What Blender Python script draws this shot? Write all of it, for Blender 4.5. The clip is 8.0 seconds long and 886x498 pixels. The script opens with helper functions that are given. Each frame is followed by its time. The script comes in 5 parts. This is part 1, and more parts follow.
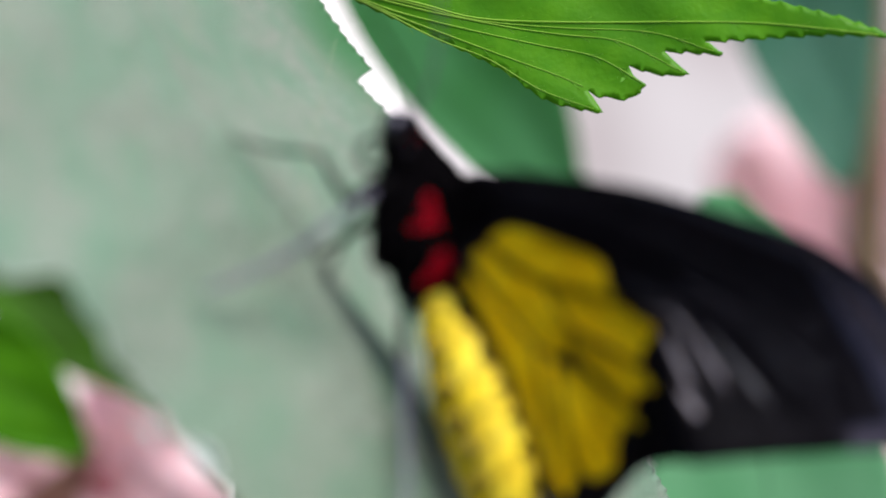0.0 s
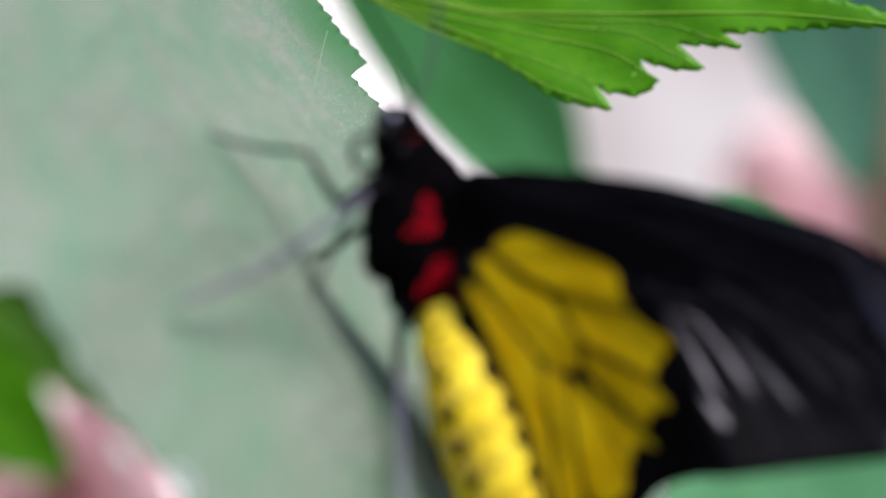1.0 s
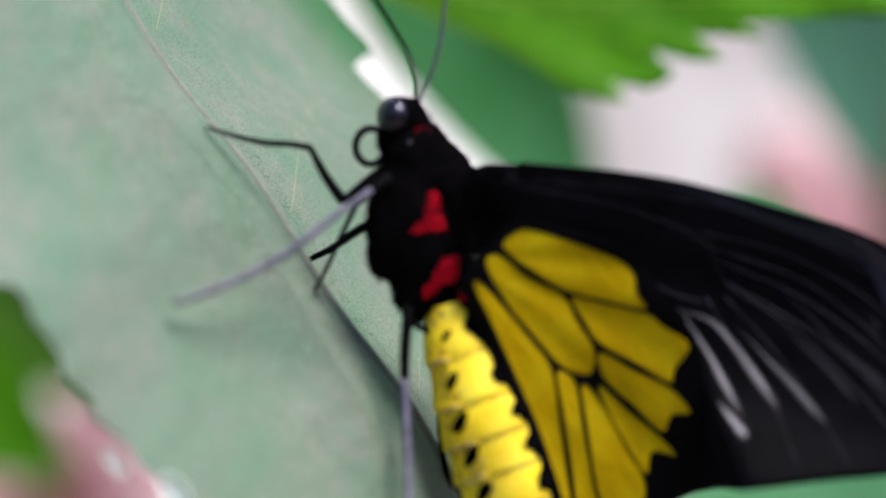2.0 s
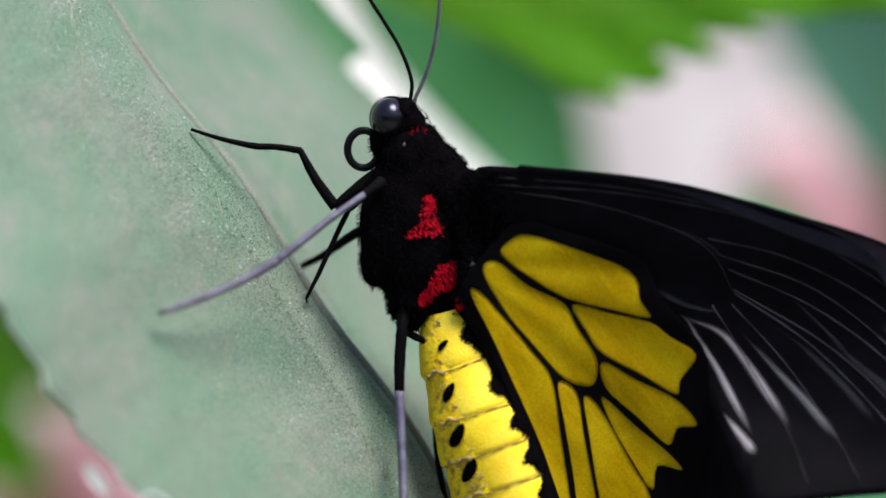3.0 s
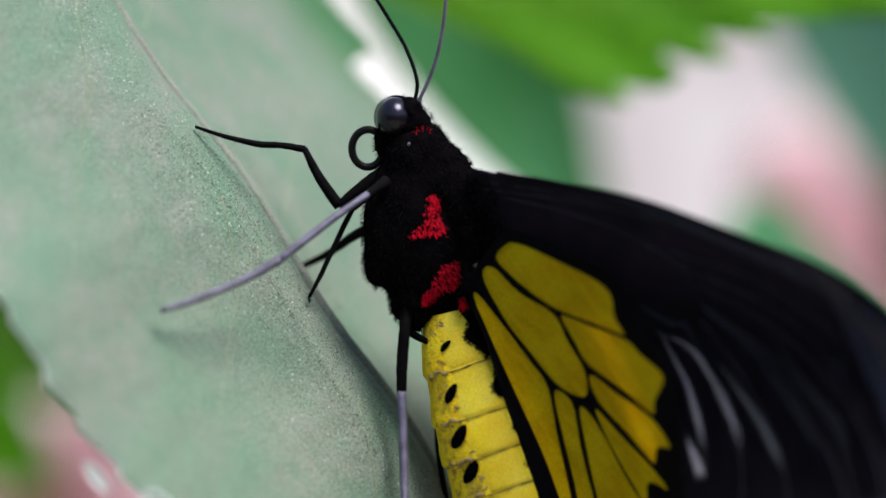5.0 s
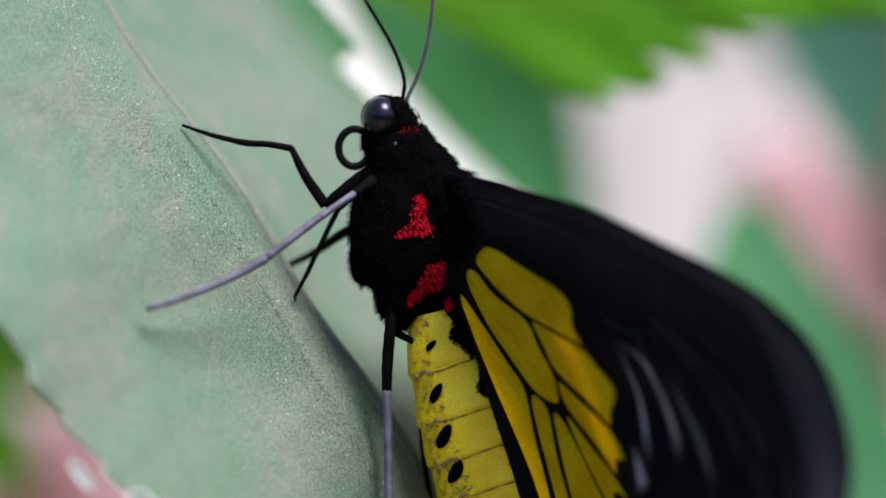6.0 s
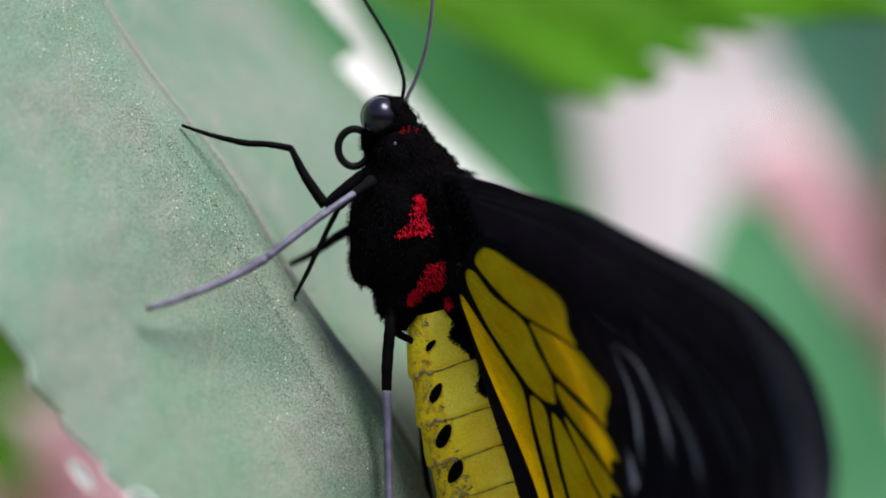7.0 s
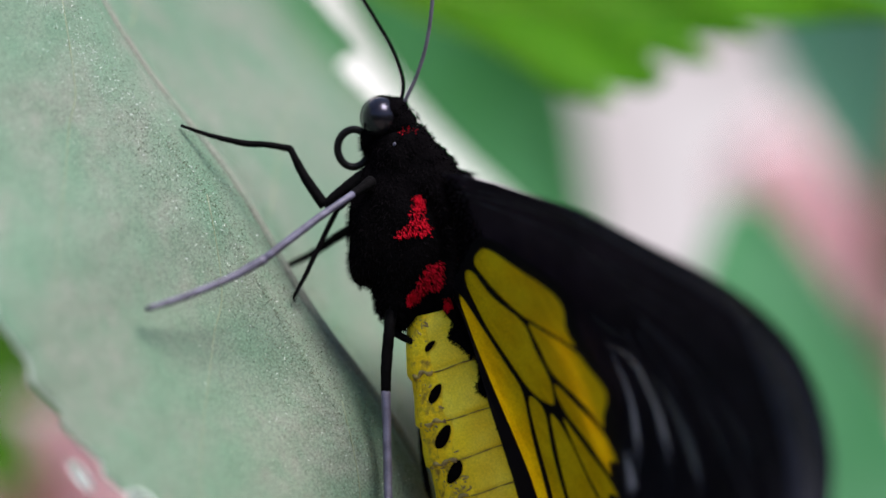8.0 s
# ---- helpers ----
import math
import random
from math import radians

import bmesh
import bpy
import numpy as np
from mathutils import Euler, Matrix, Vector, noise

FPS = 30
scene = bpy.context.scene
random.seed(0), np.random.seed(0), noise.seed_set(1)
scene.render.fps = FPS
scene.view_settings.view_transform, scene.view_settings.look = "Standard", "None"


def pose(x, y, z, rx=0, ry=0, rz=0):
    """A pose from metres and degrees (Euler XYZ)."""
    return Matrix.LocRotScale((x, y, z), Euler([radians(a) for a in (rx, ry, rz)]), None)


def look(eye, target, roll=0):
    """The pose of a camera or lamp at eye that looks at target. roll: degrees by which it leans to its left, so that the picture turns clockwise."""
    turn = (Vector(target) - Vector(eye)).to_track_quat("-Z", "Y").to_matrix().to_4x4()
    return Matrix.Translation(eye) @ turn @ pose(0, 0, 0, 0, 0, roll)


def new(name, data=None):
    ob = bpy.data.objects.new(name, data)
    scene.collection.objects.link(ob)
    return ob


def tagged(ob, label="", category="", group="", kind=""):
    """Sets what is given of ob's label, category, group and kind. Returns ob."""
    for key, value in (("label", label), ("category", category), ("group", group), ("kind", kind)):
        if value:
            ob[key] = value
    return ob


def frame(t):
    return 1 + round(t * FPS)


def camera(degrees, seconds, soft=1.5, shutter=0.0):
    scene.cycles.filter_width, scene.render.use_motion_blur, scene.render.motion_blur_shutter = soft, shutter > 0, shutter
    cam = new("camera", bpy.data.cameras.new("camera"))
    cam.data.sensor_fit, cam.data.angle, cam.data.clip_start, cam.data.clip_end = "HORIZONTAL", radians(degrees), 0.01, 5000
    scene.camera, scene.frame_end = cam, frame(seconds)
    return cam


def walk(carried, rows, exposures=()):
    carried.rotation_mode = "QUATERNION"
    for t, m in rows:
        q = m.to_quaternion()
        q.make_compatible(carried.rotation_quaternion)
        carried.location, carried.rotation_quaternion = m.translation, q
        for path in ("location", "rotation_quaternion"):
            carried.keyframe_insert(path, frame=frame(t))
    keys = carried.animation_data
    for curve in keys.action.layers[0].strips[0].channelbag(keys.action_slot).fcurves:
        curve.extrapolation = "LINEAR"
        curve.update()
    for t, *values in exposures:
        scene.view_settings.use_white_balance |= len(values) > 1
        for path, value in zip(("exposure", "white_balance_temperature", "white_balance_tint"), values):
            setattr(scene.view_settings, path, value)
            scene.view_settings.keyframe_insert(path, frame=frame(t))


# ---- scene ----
# ---------------------------------------------------------------- camera
MM = 0.001
Z0 = 1.2          # height of the butterfly above the ground
D = 456.0         # distance from the lens to the butterfly, mm

cam = camera(14.0, 8.0, soft=1.6)


def view(scale, dx, dy, roll=0.0):
    """A camera pose straight before the butterfly: scale shortens the distance, dx and dy (mm) turn the lens aside."""
    return look((0, -D / scale * MM, Z0), (-dx * MM, 0, Z0 + dy * MM), roll)


walk(cam, [
    (0.0, view(0.845, 0.65, -2.10, 0.0)),
    (0.5, view(0.868, 0.10, -1.3, 0.0)),
    (1.0, view(0.915, 0.50, -1.15, 0.0)),
    (1.5, view(0.937, 1.40, -1.50, 0.0)),
    (3.0, view(0.9945, 0.98, -0.60, -0.34)),
    (3.5, view(1.0, 0, 0)),
    (4.0, view(1.0046, -0.31, -0.33, 0.08)),
    (4.5, view(1.0, 1.36, -0.54, 0.06)),
    (6.0, view(0.9973, -0.32, -0.57, 0.57)),
    (6.5, view(0.9979, -0.57, -0.08, 0.6)),
    (7.0, view(0.9969, -0.36, -0.59, 0.52)),
    (7.5, view(0.9961, -0.29, -0.25, 0.47)),
    (8.0, view(0.9973, -0.44, -0.52, 0.56)),
])

# the focus is pulled from the leaf behind to the butterfly
focus = new("focus_mark")
cam.data.dof.use_dof = True
cam.data.dof.focus_object = focus
cam.data.dof.aperture_fstop = 6.6
cam.data.dof.aperture_blades = 0

# ---------------------------------------------------------------- light
SUN_AZ, SUN_EL = 50.0, 63.0     # the sun stands behind the camera, to its right, high up
world = bpy.data.worlds.new("world")
scene.world = world
world.use_nodes = True
wn = world.node_tree.nodes
wl = world.node_tree.links
sky = wn.new("ShaderNodeTexSky")
sky.sky_type = "NISHITA"
sky.sun_disc = False
sky.sun_elevation = radians(SUN_EL)
sky.sun_rotation = radians(180 - SUN_AZ)
wn["Background"].inputs["Strength"].default_value = 0.15
wl.new(sky.outputs[0], wn["Background"].inputs["Color"])
sun_data = bpy.data.lights.new("sun", "SUN")
sun_data.energy = 5.0
sun_data.angle = radians(30)
sun_data.color = (1.0, 0.96, 0.93)
sun = new("sun", sun_data)
sun.matrix_world = look((0.0, 0.0, 3.0), (-math.sin(radians(SUN_AZ)) * math.cos(radians(SUN_EL)), math.cos(radians(SUN_AZ)) * math.cos(radians(SUN_EL)), 3.0 - math.sin(radians(SUN_EL))))
scene.view_settings.exposure = 0.42


# ---------------------------------------------------------------- materials
def shader(name, color, rough=0.6, second=None, scale=400.0, detail=4.0, low=0.35, high=0.65, bump=0.0, bump_scale=2000.0,
           translucent=0.0, spec=0.5, sheen=0.0, metal=0.0, third=None, third_scale=60.0, coat=0.0, grain=0.0, grain_scale=5000.0, fibre=None):
    """A procedural surface: two or three colours mixed by noise in object space, fine relief, some light passing through."""
    m = bpy.data.materials.new(name)
    m.use_nodes = True
    nt = m.node_tree
    n, l = nt.nodes, nt.links
    b = n["Principled BSDF"]
    b.inputs["Roughness"].default_value = rough
    b.inputs["Metallic"].default_value = metal
    b.inputs["Specular IOR Level"].default_value = spec
    b.inputs["Sheen Weight"].default_value = sheen
    b.inputs["Coat Weight"].default_value = coat
    co = n.new("ShaderNodeTexCoord")
    col = None
    if second:
        tex = n.new("ShaderNodeTexNoise")
        tex.inputs["Scale"].default_value = scale
        tex.inputs["Detail"].default_value = detail
        if fibre:
            turn, flat = n.new("ShaderNodeMapping"), n.new("ShaderNodeMapping")
            turn.inputs["Rotation"].default_value = (0, radians(fibre), 0)
            flat.inputs["Scale"].default_value = (1, 1, 0.1)
            l.new(co.outputs["Object"], turn.inputs["Vector"])
            l.new(turn.outputs[0], flat.inputs["Vector"])
            l.new(flat.outputs[0], tex.inputs["Vector"])
        else:
            l.new(co.outputs["Object"], tex.inputs["Vector"])
        ramp = n.new("ShaderNodeMapRange")
        ramp.inputs["From Min"].default_value = low
        ramp.inputs["From Max"].default_value = high
        l.new(tex.outputs["Fac"], ramp.inputs["Value"])
        mix = n.new("ShaderNodeMix")
        mix.data_type = "RGBA"
        mix.inputs["A"].default_value = (*color, 1)
        mix.inputs["B"].default_value = (*second, 1)
        l.new(ramp.outputs["Result"], mix.inputs["Factor"])
        col = mix.outputs["Result"]
        if third:
            tex2 = n.new("ShaderNodeTexNoise")
            tex2.inputs["Scale"].default_value = third_scale
            tex2.inputs["Detail"].default_value = 2.0
            l.new(co.outputs["Object"], tex2.inputs["Vector"])
            ramp2 = n.new("ShaderNodeMapRange")
            ramp2.inputs["From Min"].default_value = 0.4
            ramp2.inputs["From Max"].default_value = 0.7
            l.new(tex2.outputs["Fac"], ramp2.inputs["Value"])
            mix2 = n.new("ShaderNodeMix")
            mix2.data_type = "RGBA"
            l.new(col, mix2.inputs["A"])
            mix2.inputs["B"].default_value = (*third, 1)
            l.new(ramp2.outputs["Result"], mix2.inputs["Factor"])
            col = mix2.outputs["Result"]
        if grain:
            tex3 = n.new("ShaderNodeTexNoise")
            tex3.inputs["Scale"].default_value = grain_scale
            tex3.inputs["Detail"].default_value = 2.0
            l.new(co.outputs["Object"], tex3.inputs["Vector"])
            ramp3 = n.new("ShaderNodeMapRange")
            ramp3.inputs["From Min"].default_value = 0.3
            ramp3.inputs["From Max"].default_value = 0.7
            ramp3.inputs["To Min"].default_value = 1.0 - grain
            ramp3.inputs["To Max"].default_value = 1.0 + grain
            l.new(tex3.outputs["Fac"], ramp3.inputs["Value"])
            gm = n.new("ShaderNodeMix")
            gm.data_type, gm.blend_type = "RGBA", "MULTIPLY"
            gm.inputs["Factor"].default_value = 1.0
            l.new(col, gm.inputs["A"])
            l.new(ramp3.outputs["Result"], gm.inputs["B"])
            col = gm.outputs["Result"]
        l.new(col, b.inputs["Base Color"])
    else:
        b.inputs["Base Color"].default_value = (*color, 1)
    if bump:
        bt = n.new("ShaderNodeTexNoise")
        bt.inputs["Scale"].default_value = bump_scale
        bt.inputs["Detail"].default_value = 3.0
        l.new(co.outputs["Object"], bt.inputs["Vector"])
        bn = n.new("ShaderNodeBump")
        bn.inputs["Strength"].default_value = bump
        bn.inputs["Distance"].default_value = 0.0003
        l.new(bt.outputs["Fac"], bn.inputs["Height"])
        l.new(bn.outputs["Normal"], b.inputs["Normal"])
    if translucent:
        tr = n.new("ShaderNodeBsdfTranslucent")
        if col:
            l.new(col, tr.inputs["Color"])
        else:
            tr.inputs["Color"].default_value = (*color, 1)
        ms = n.new("ShaderNodeMixShader")
        ms.inputs["Fac"].default_value = translucent
        l.new(b.outputs[0], ms.inputs[1])
        l.new(tr.outputs[0], ms.inputs[2])
        l.new(ms.outputs[0], n["Material Output"].inputs["Surface"])
    return m


M_BIG = shader("glaucous_leaf", (0.150, 0.212, 0.152), 0.6, (0.212, 0.229, 0.188), 330, 8, low=0.3, high=0.75, third=(0.123, 0.212, 0.141), third_scale=85, bump=0.5, bump_scale=6500, translucent=0.12, spec=0.25, grain=0.30, grain_scale=3400)
def green_lobe(m, center, inner, outer, color):
    """A darker, greener part of a leaf about one place."""
    n, l = m.node_tree.nodes, m.node_tree.links
    co = n.new("ShaderNodeTexCoord")
    far = n.new("ShaderNodeVectorMath")
    far.operation = "DISTANCE"
    far.inputs[1].default_value = center
    l.new(co.outputs["Object"], far.inputs[0])
    ramp = n.new("ShaderNodeMapRange")
    ramp.interpolation_type = "SMOOTHSTEP"
    for key, v in (("From Min", inner), ("From Max", outer), ("To Min", 1.0), ("To Max", 0.0)):
        ramp.inputs[key].default_value = v
    l.new(far.outputs["Value"], ramp.inputs["Value"])
    mix = n.new("ShaderNodeMix")
    mix.data_type = "RGBA"
    l.new(n["Principled BSDF"].inputs["Base Color"].links[0].from_socket, mix.inputs["A"])
    mix.inputs["B"].default_value = (*color, 1)
    l.new(ramp.outputs["Result"], mix.inputs["Factor"])
    l.new(mix.outputs["Result"], n["Principled BSDF"].inputs["Base Color"])


green_lobe(M_BIG, [c * MM for c in (-16.83, 84, 34.77)], 0.003, 0.028, (0.045, 0.145, 0.055))
M_BIG_VEIN = shader("glaucous_vein", (0.155, 0.19, 0.105), 0.6, (0.19, 0.22, 0.14), 500, bump=0.4)
M_RIB = shader("midrib", (0.205, 0.208, 0.175), 0.85, (0.175, 0.21, 0.165), 300, bump=0.8, bump_scale=3500, spec=0.08, grain=0.25, grain_scale=3400)
M_FUZZ = shader("leaf_fuzz", (0.78, 0.82, 0.78), 0.4)
M_MARGIN = shader("leaf_margin", (0.27, 0.33, 0.27), 0.5, (0.40, 0.44, 0.40), 300, translucent=0.3)
M_DUST = shader("leaf_dust", (0.10, 0.14, 0.08), 0.8, (0.16, 0.15, 0.11), 900)
M_TOP = shader("bright_leaf", (0.092, 0.315, 0.003), 0.5, (0.125, 0.36, 0.005), 220, 4, third=(0.068, 0.25, 0.003), third_scale=50, bump=0.4, bump_scale=900, translucent=0.5, spec=0.25)
M_TOP_FINE = shader("fine_vein", (0.15, 0.38, 0.012), 0.5, (0.19, 0.42, 0.02), 600, translucent=0.5)
M_TOP_VEIN = shader("bright_vein", (0.28, 0.52, 0.04), 0.5, (0.33, 0.56, 0.06), 600, translucent=0.5)
M_BACK = shader("back_leaf", (0.055, 0.255, 0.058), 0.5, (0.11, 0.34, 0.14), 25, 3, bump=0.3, bump_scale=500, translucent=0.4, spec=0.3)
M_BACK2 = shader("teal_leaf", (0.115, 0.31, 0.205), 0.45, (0.165, 0.35, 0.255), 30, 3, bump=0.3, bump_scale=500, translucent=0.35, spec=0.3)
M_BACK3 = shader("mid_leaf", (0.082, 0.29, 0.115), 0.5, (0.13, 0.34, 0.165), 30, 3, bump=0.3, bump_scale=500, translucent=0.35, spec=0.3)
# for a leaf in shade: the shade is put into this darker green
M_SHADE = shader("shaded_leaf", (0.065, 0.20, 0.004), 0.5, (0.04, 0.11, 0.004), 40, 3, bump=0.3, bump_scale=500, translucent=0.3, spec=0.25)
M_TWIG = shader("brown_bark", (0.10, 0.06, 0.035), 0.8, (0.17, 0.11, 0.06), 120, bump=0.6, bump_scale=900)
M_DRY = shader("withered_leaf", (0.17, 0.075, 0.055), 0.7, (0.28, 0.13, 0.10), 90, bump=0.4, bump_scale=600, translucent=0.2)
# near-white colour that stands in for highlights on the leaf edge
M_CURL = shader("edge_glint", (0.74, 0.77, 0.75), 0.45, (0.62, 0.70, 0.62), 500, translucent=0.2)
M_STEM = shader("stem", (0.12, 0.16, 0.05), 0.6, (0.22, 0.16, 0.09), 200, bump=0.4)
M_PETAL = shader("petal", (0.93, 0.60, 0.65), 0.5, (0.94, 0.76, 0.79), 45, 3, translucent=0.4)
M_PETAL_DARK = shader("petal_dark", (0.35, 0.08, 0.10), 0.5, (0.5, 0.14, 0.16), 60, 3, translucent=0.2)
M_HEDGE = shader("hedge", (0.035, 0.085, 0.025), 0.7, (0.07, 0.13, 0.04), 18, 5, bump=1.0, bump_scale=40, third=(0.02, 0.045, 0.015), third_scale=7)
M_GROUND = shader("soil", (0.20, 0.155, 0.12), 0.9, (0.30, 0.25, 0.19), 6, 6, third=(0.14, 0.17, 0.08), third_scale=1.5, bump=0.5, bump_scale=60)

M_BODY = shader("black_cuticle", (0.0022, 0.0018, 0.0022), 0.9, (0.0035, 0.003, 0.0035), 900, bump=0.6, bump_scale=3000, spec=0.0)
M_HAIR = shader("black_hair", (0.0035, 0.0028, 0.0034), 0.9, (0.006, 0.005, 0.006), 1500, spec=0.0)
M_RED = shader("red_hair", (0.82, 0.003, 0.030), 0.75, (0.58, 0.002, 0.020), 260, spec=0.15, translucent=0.3)
M_EYE = shader("compound_eye", (0.004, 0.0036, 0.005), 0.25, (0.007, 0.006, 0.008), 900, bump=0.05, bump_scale=9000, spec=0.45)
M_EYE.node_tree.nodes["Principled BSDF"].inputs["Specular Tint"].default_value = (0.78, 0.74, 1.0, 1)
M_GLOSS = shader("black_gloss", (0.004, 0.004, 0.004), 0.35, (0.008, 0.007, 0.008), 800, bump=0.2, bump_scale=3000, spec=0.10)
M_LEG = shader("black_leg", (0.003, 0.0028, 0.003), 0.6, (0.005, 0.0045, 0.005), 900, bump=0.4, bump_scale=4000, spec=0.012)
M_LEG_GREY = shader("grey_leg", (0.11, 0.10, 0.155), 0.5, (0.06, 0.052, 0.085), 700, bump=0.4, bump_scale=4000)
M_ANT_GREY = shader("grey_antenna", (0.10, 0.09, 0.12), 0.4, (0.06, 0.055, 0.075), 700)
M_ABD = shader("yellow_abdomen", (0.97, 0.71, 0.02), 0.5, (0.95, 0.76, 0.07), 320, 5, third=(0.82, 0.54, 0.02), third_scale=140, bump=0.28, bump_scale=3000, spec=0.16, grain=0.14)
M_ABD_FOLD = shader("brown_fold", (0.20, 0.12, 0.06), 0.7, (0.42, 0.30, 0.08), 1400)
M_BELLY = shader("mottled_belly", (0.93, 0.60, 0.012), 0.55, (0.30, 0.17, 0.035), 900, 5, low=0.48, high=0.68, third=(0.95, 0.70, 0.02), third_scale=260, bump=0.6, bump_scale=2200, spec=0.15, grain=0.15)
M_ABD_LINE = shader("brown_seam", (0.10, 0.06, 0.02), 0.6, (0.22, 0.14, 0.03), 900)
M_CELL = shader("yellow_cell", (0.96, 0.71, 0.003), 0.5, (0.78, 0.54, 0.002), 1100, 5, low=0.32, high=0.68, bump=0.12, bump_scale=5000, translucent=0.67, spec=0.16, grain=0.12, grain_scale=3500, third=(0.95, 0.76, 0.010), third_scale=150, fibre=26.6)
M_WING = shader("black_wing", (0.0032, 0.0028, 0.0040), 0.5, (0.0056, 0.0049, 0.0068), 240, 4, bump=0.12, bump_scale=6000, spec=0.028, sheen=0.03)
# reflected sheen of the forewing, painted as two paler colours
M_SHEEN = shader("rim_sheen", (0.024, 0.025, 0.046), 0.45, (0.038, 0.038, 0.066), 300, bump=0.1, bump_scale=6000, spec=0.12, sheen=0.14)
M_PURPLE = shader("purple_sheen", (0.042, 0.034, 0.052), 0.5, (0.012, 0.010, 0.016), 420, 4, bump=0.15, bump_scale=5000, spec=0.1, sheen=0.1, fibre=35)
M_VEIN_PALE = shader("pale_vein", (0.036, 0.033, 0.045), 0.5, (0.010, 0.009, 0.013), 260, spec=0.10)


def let_through(m, color, share, scale):
    """Thin scales let some light pass, unevenly."""
    n, l = m.node_tree.nodes, m.node_tree.links
    tex, mix = n.new("ShaderNodeTexNoise"), n.new("ShaderNodeMix")
    tex.inputs["Scale"].default_value = scale
    tex.inputs["Detail"].default_value = 4.0
    co = n.new("ShaderNodeTexCoord")
    l.new(co.outputs["Object"], tex.inputs["Vector"])
    mix.data_type = "RGBA"
    mix.inputs["A"].default_value = (*[0.35 * c for c in color], 1)
    mix.inputs["B"].default_value = (*color, 1)
    l.new(tex.outputs["Fac"], mix.inputs["Factor"])
    tr, ms = n.new("ShaderNodeBsdfTranslucent"), n.new("ShaderNodeMixShader")
    l.new(mix.outputs["Result"], tr.inputs["Color"])
    ms.inputs["Fac"].default_value = share
    l.new(n["Principled BSDF"].outputs[0], ms.inputs[1])
    l.new(tr.outputs[0], ms.inputs[2])
    l.new(ms.outputs[0], n["Material Output"].inputs["Surface"])


let_through(M_WING, (0.125, 0.110, 0.142), 0.5, 180)
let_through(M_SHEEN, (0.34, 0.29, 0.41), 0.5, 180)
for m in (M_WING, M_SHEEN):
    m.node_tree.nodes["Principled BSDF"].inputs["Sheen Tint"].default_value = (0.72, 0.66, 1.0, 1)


def thin_window(m):
    """A slanting strip of the forewing, where it lies over the hindwing, bears thin pale scales that let most light pass."""
    n, l = m.node_tree.nodes, m.node_tree.links
    tr = next(k for k in n if k.type == "BSDF_TRANSLUCENT")
    ms = next(k for k in n if k.type == "MIX_SHADER")
    co, sep = n.new("ShaderNodeTexCoord"), n.new("ShaderNodeSeparateXYZ")
    l.new(co.outputs["Object"], sep.inputs[0])
    slant = n.new("ShaderNodeMath")
    slant.operation = "MULTIPLY_ADD"
    slant.inputs[1].default_value = 0.213
    l.new(sep.outputs["Z"], slant.inputs[0])
    l.new(sep.outputs["X"], slant.inputs[2])
    mask = None
    for source, low, high in ((slant.outputs[0], 0.0137, 0.0146), (slant.outputs[0], 0.0170, 0.0160), (sep.outputs["Z"], -0.0295, -0.0275), (sep.outputs["Z"], -0.0102, -0.0112)):
        edge = n.new("ShaderNodeMapRange")
        edge.interpolation_type = "SMOOTHSTEP"
        edge.inputs["From Min"].default_value, edge.inputs["From Max"].default_value = low, high
        l.new(source, edge.inputs["Value"])
        if mask:
            both = n.new("ShaderNodeMath")
            both.operation = "MULTIPLY"
            l.new(mask, both.inputs[0])
            l.new(edge.outputs["Result"], both.inputs[1])
            mask = both.outputs[0]
        else:
            mask = edge.outputs["Result"]
    tint = n.new("ShaderNodeMix")
    tint.data_type = "RGBA"
    l.new(mask, tint.inputs["Factor"])
    l.new(tr.inputs["Color"].links[0].from_socket, tint.inputs["A"])
    tint.inputs["B"].default_value = (0.90, 0.84, 0.78, 1)
    l.new(tint.outputs["Result"], tr.inputs["Color"])
    share = n.new("ShaderNodeMapRange")
    share.inputs["To Min"].default_value, share.inputs["To Max"].default_value = 0.5, 0.95
    l.new(mask, share.inputs["Value"])
    l.new(share.outputs["Result"], ms.inputs["Fac"])


M_FORE = M_WING.copy()
M_FORE.name = "black_forewing"
thin_window(M_FORE)


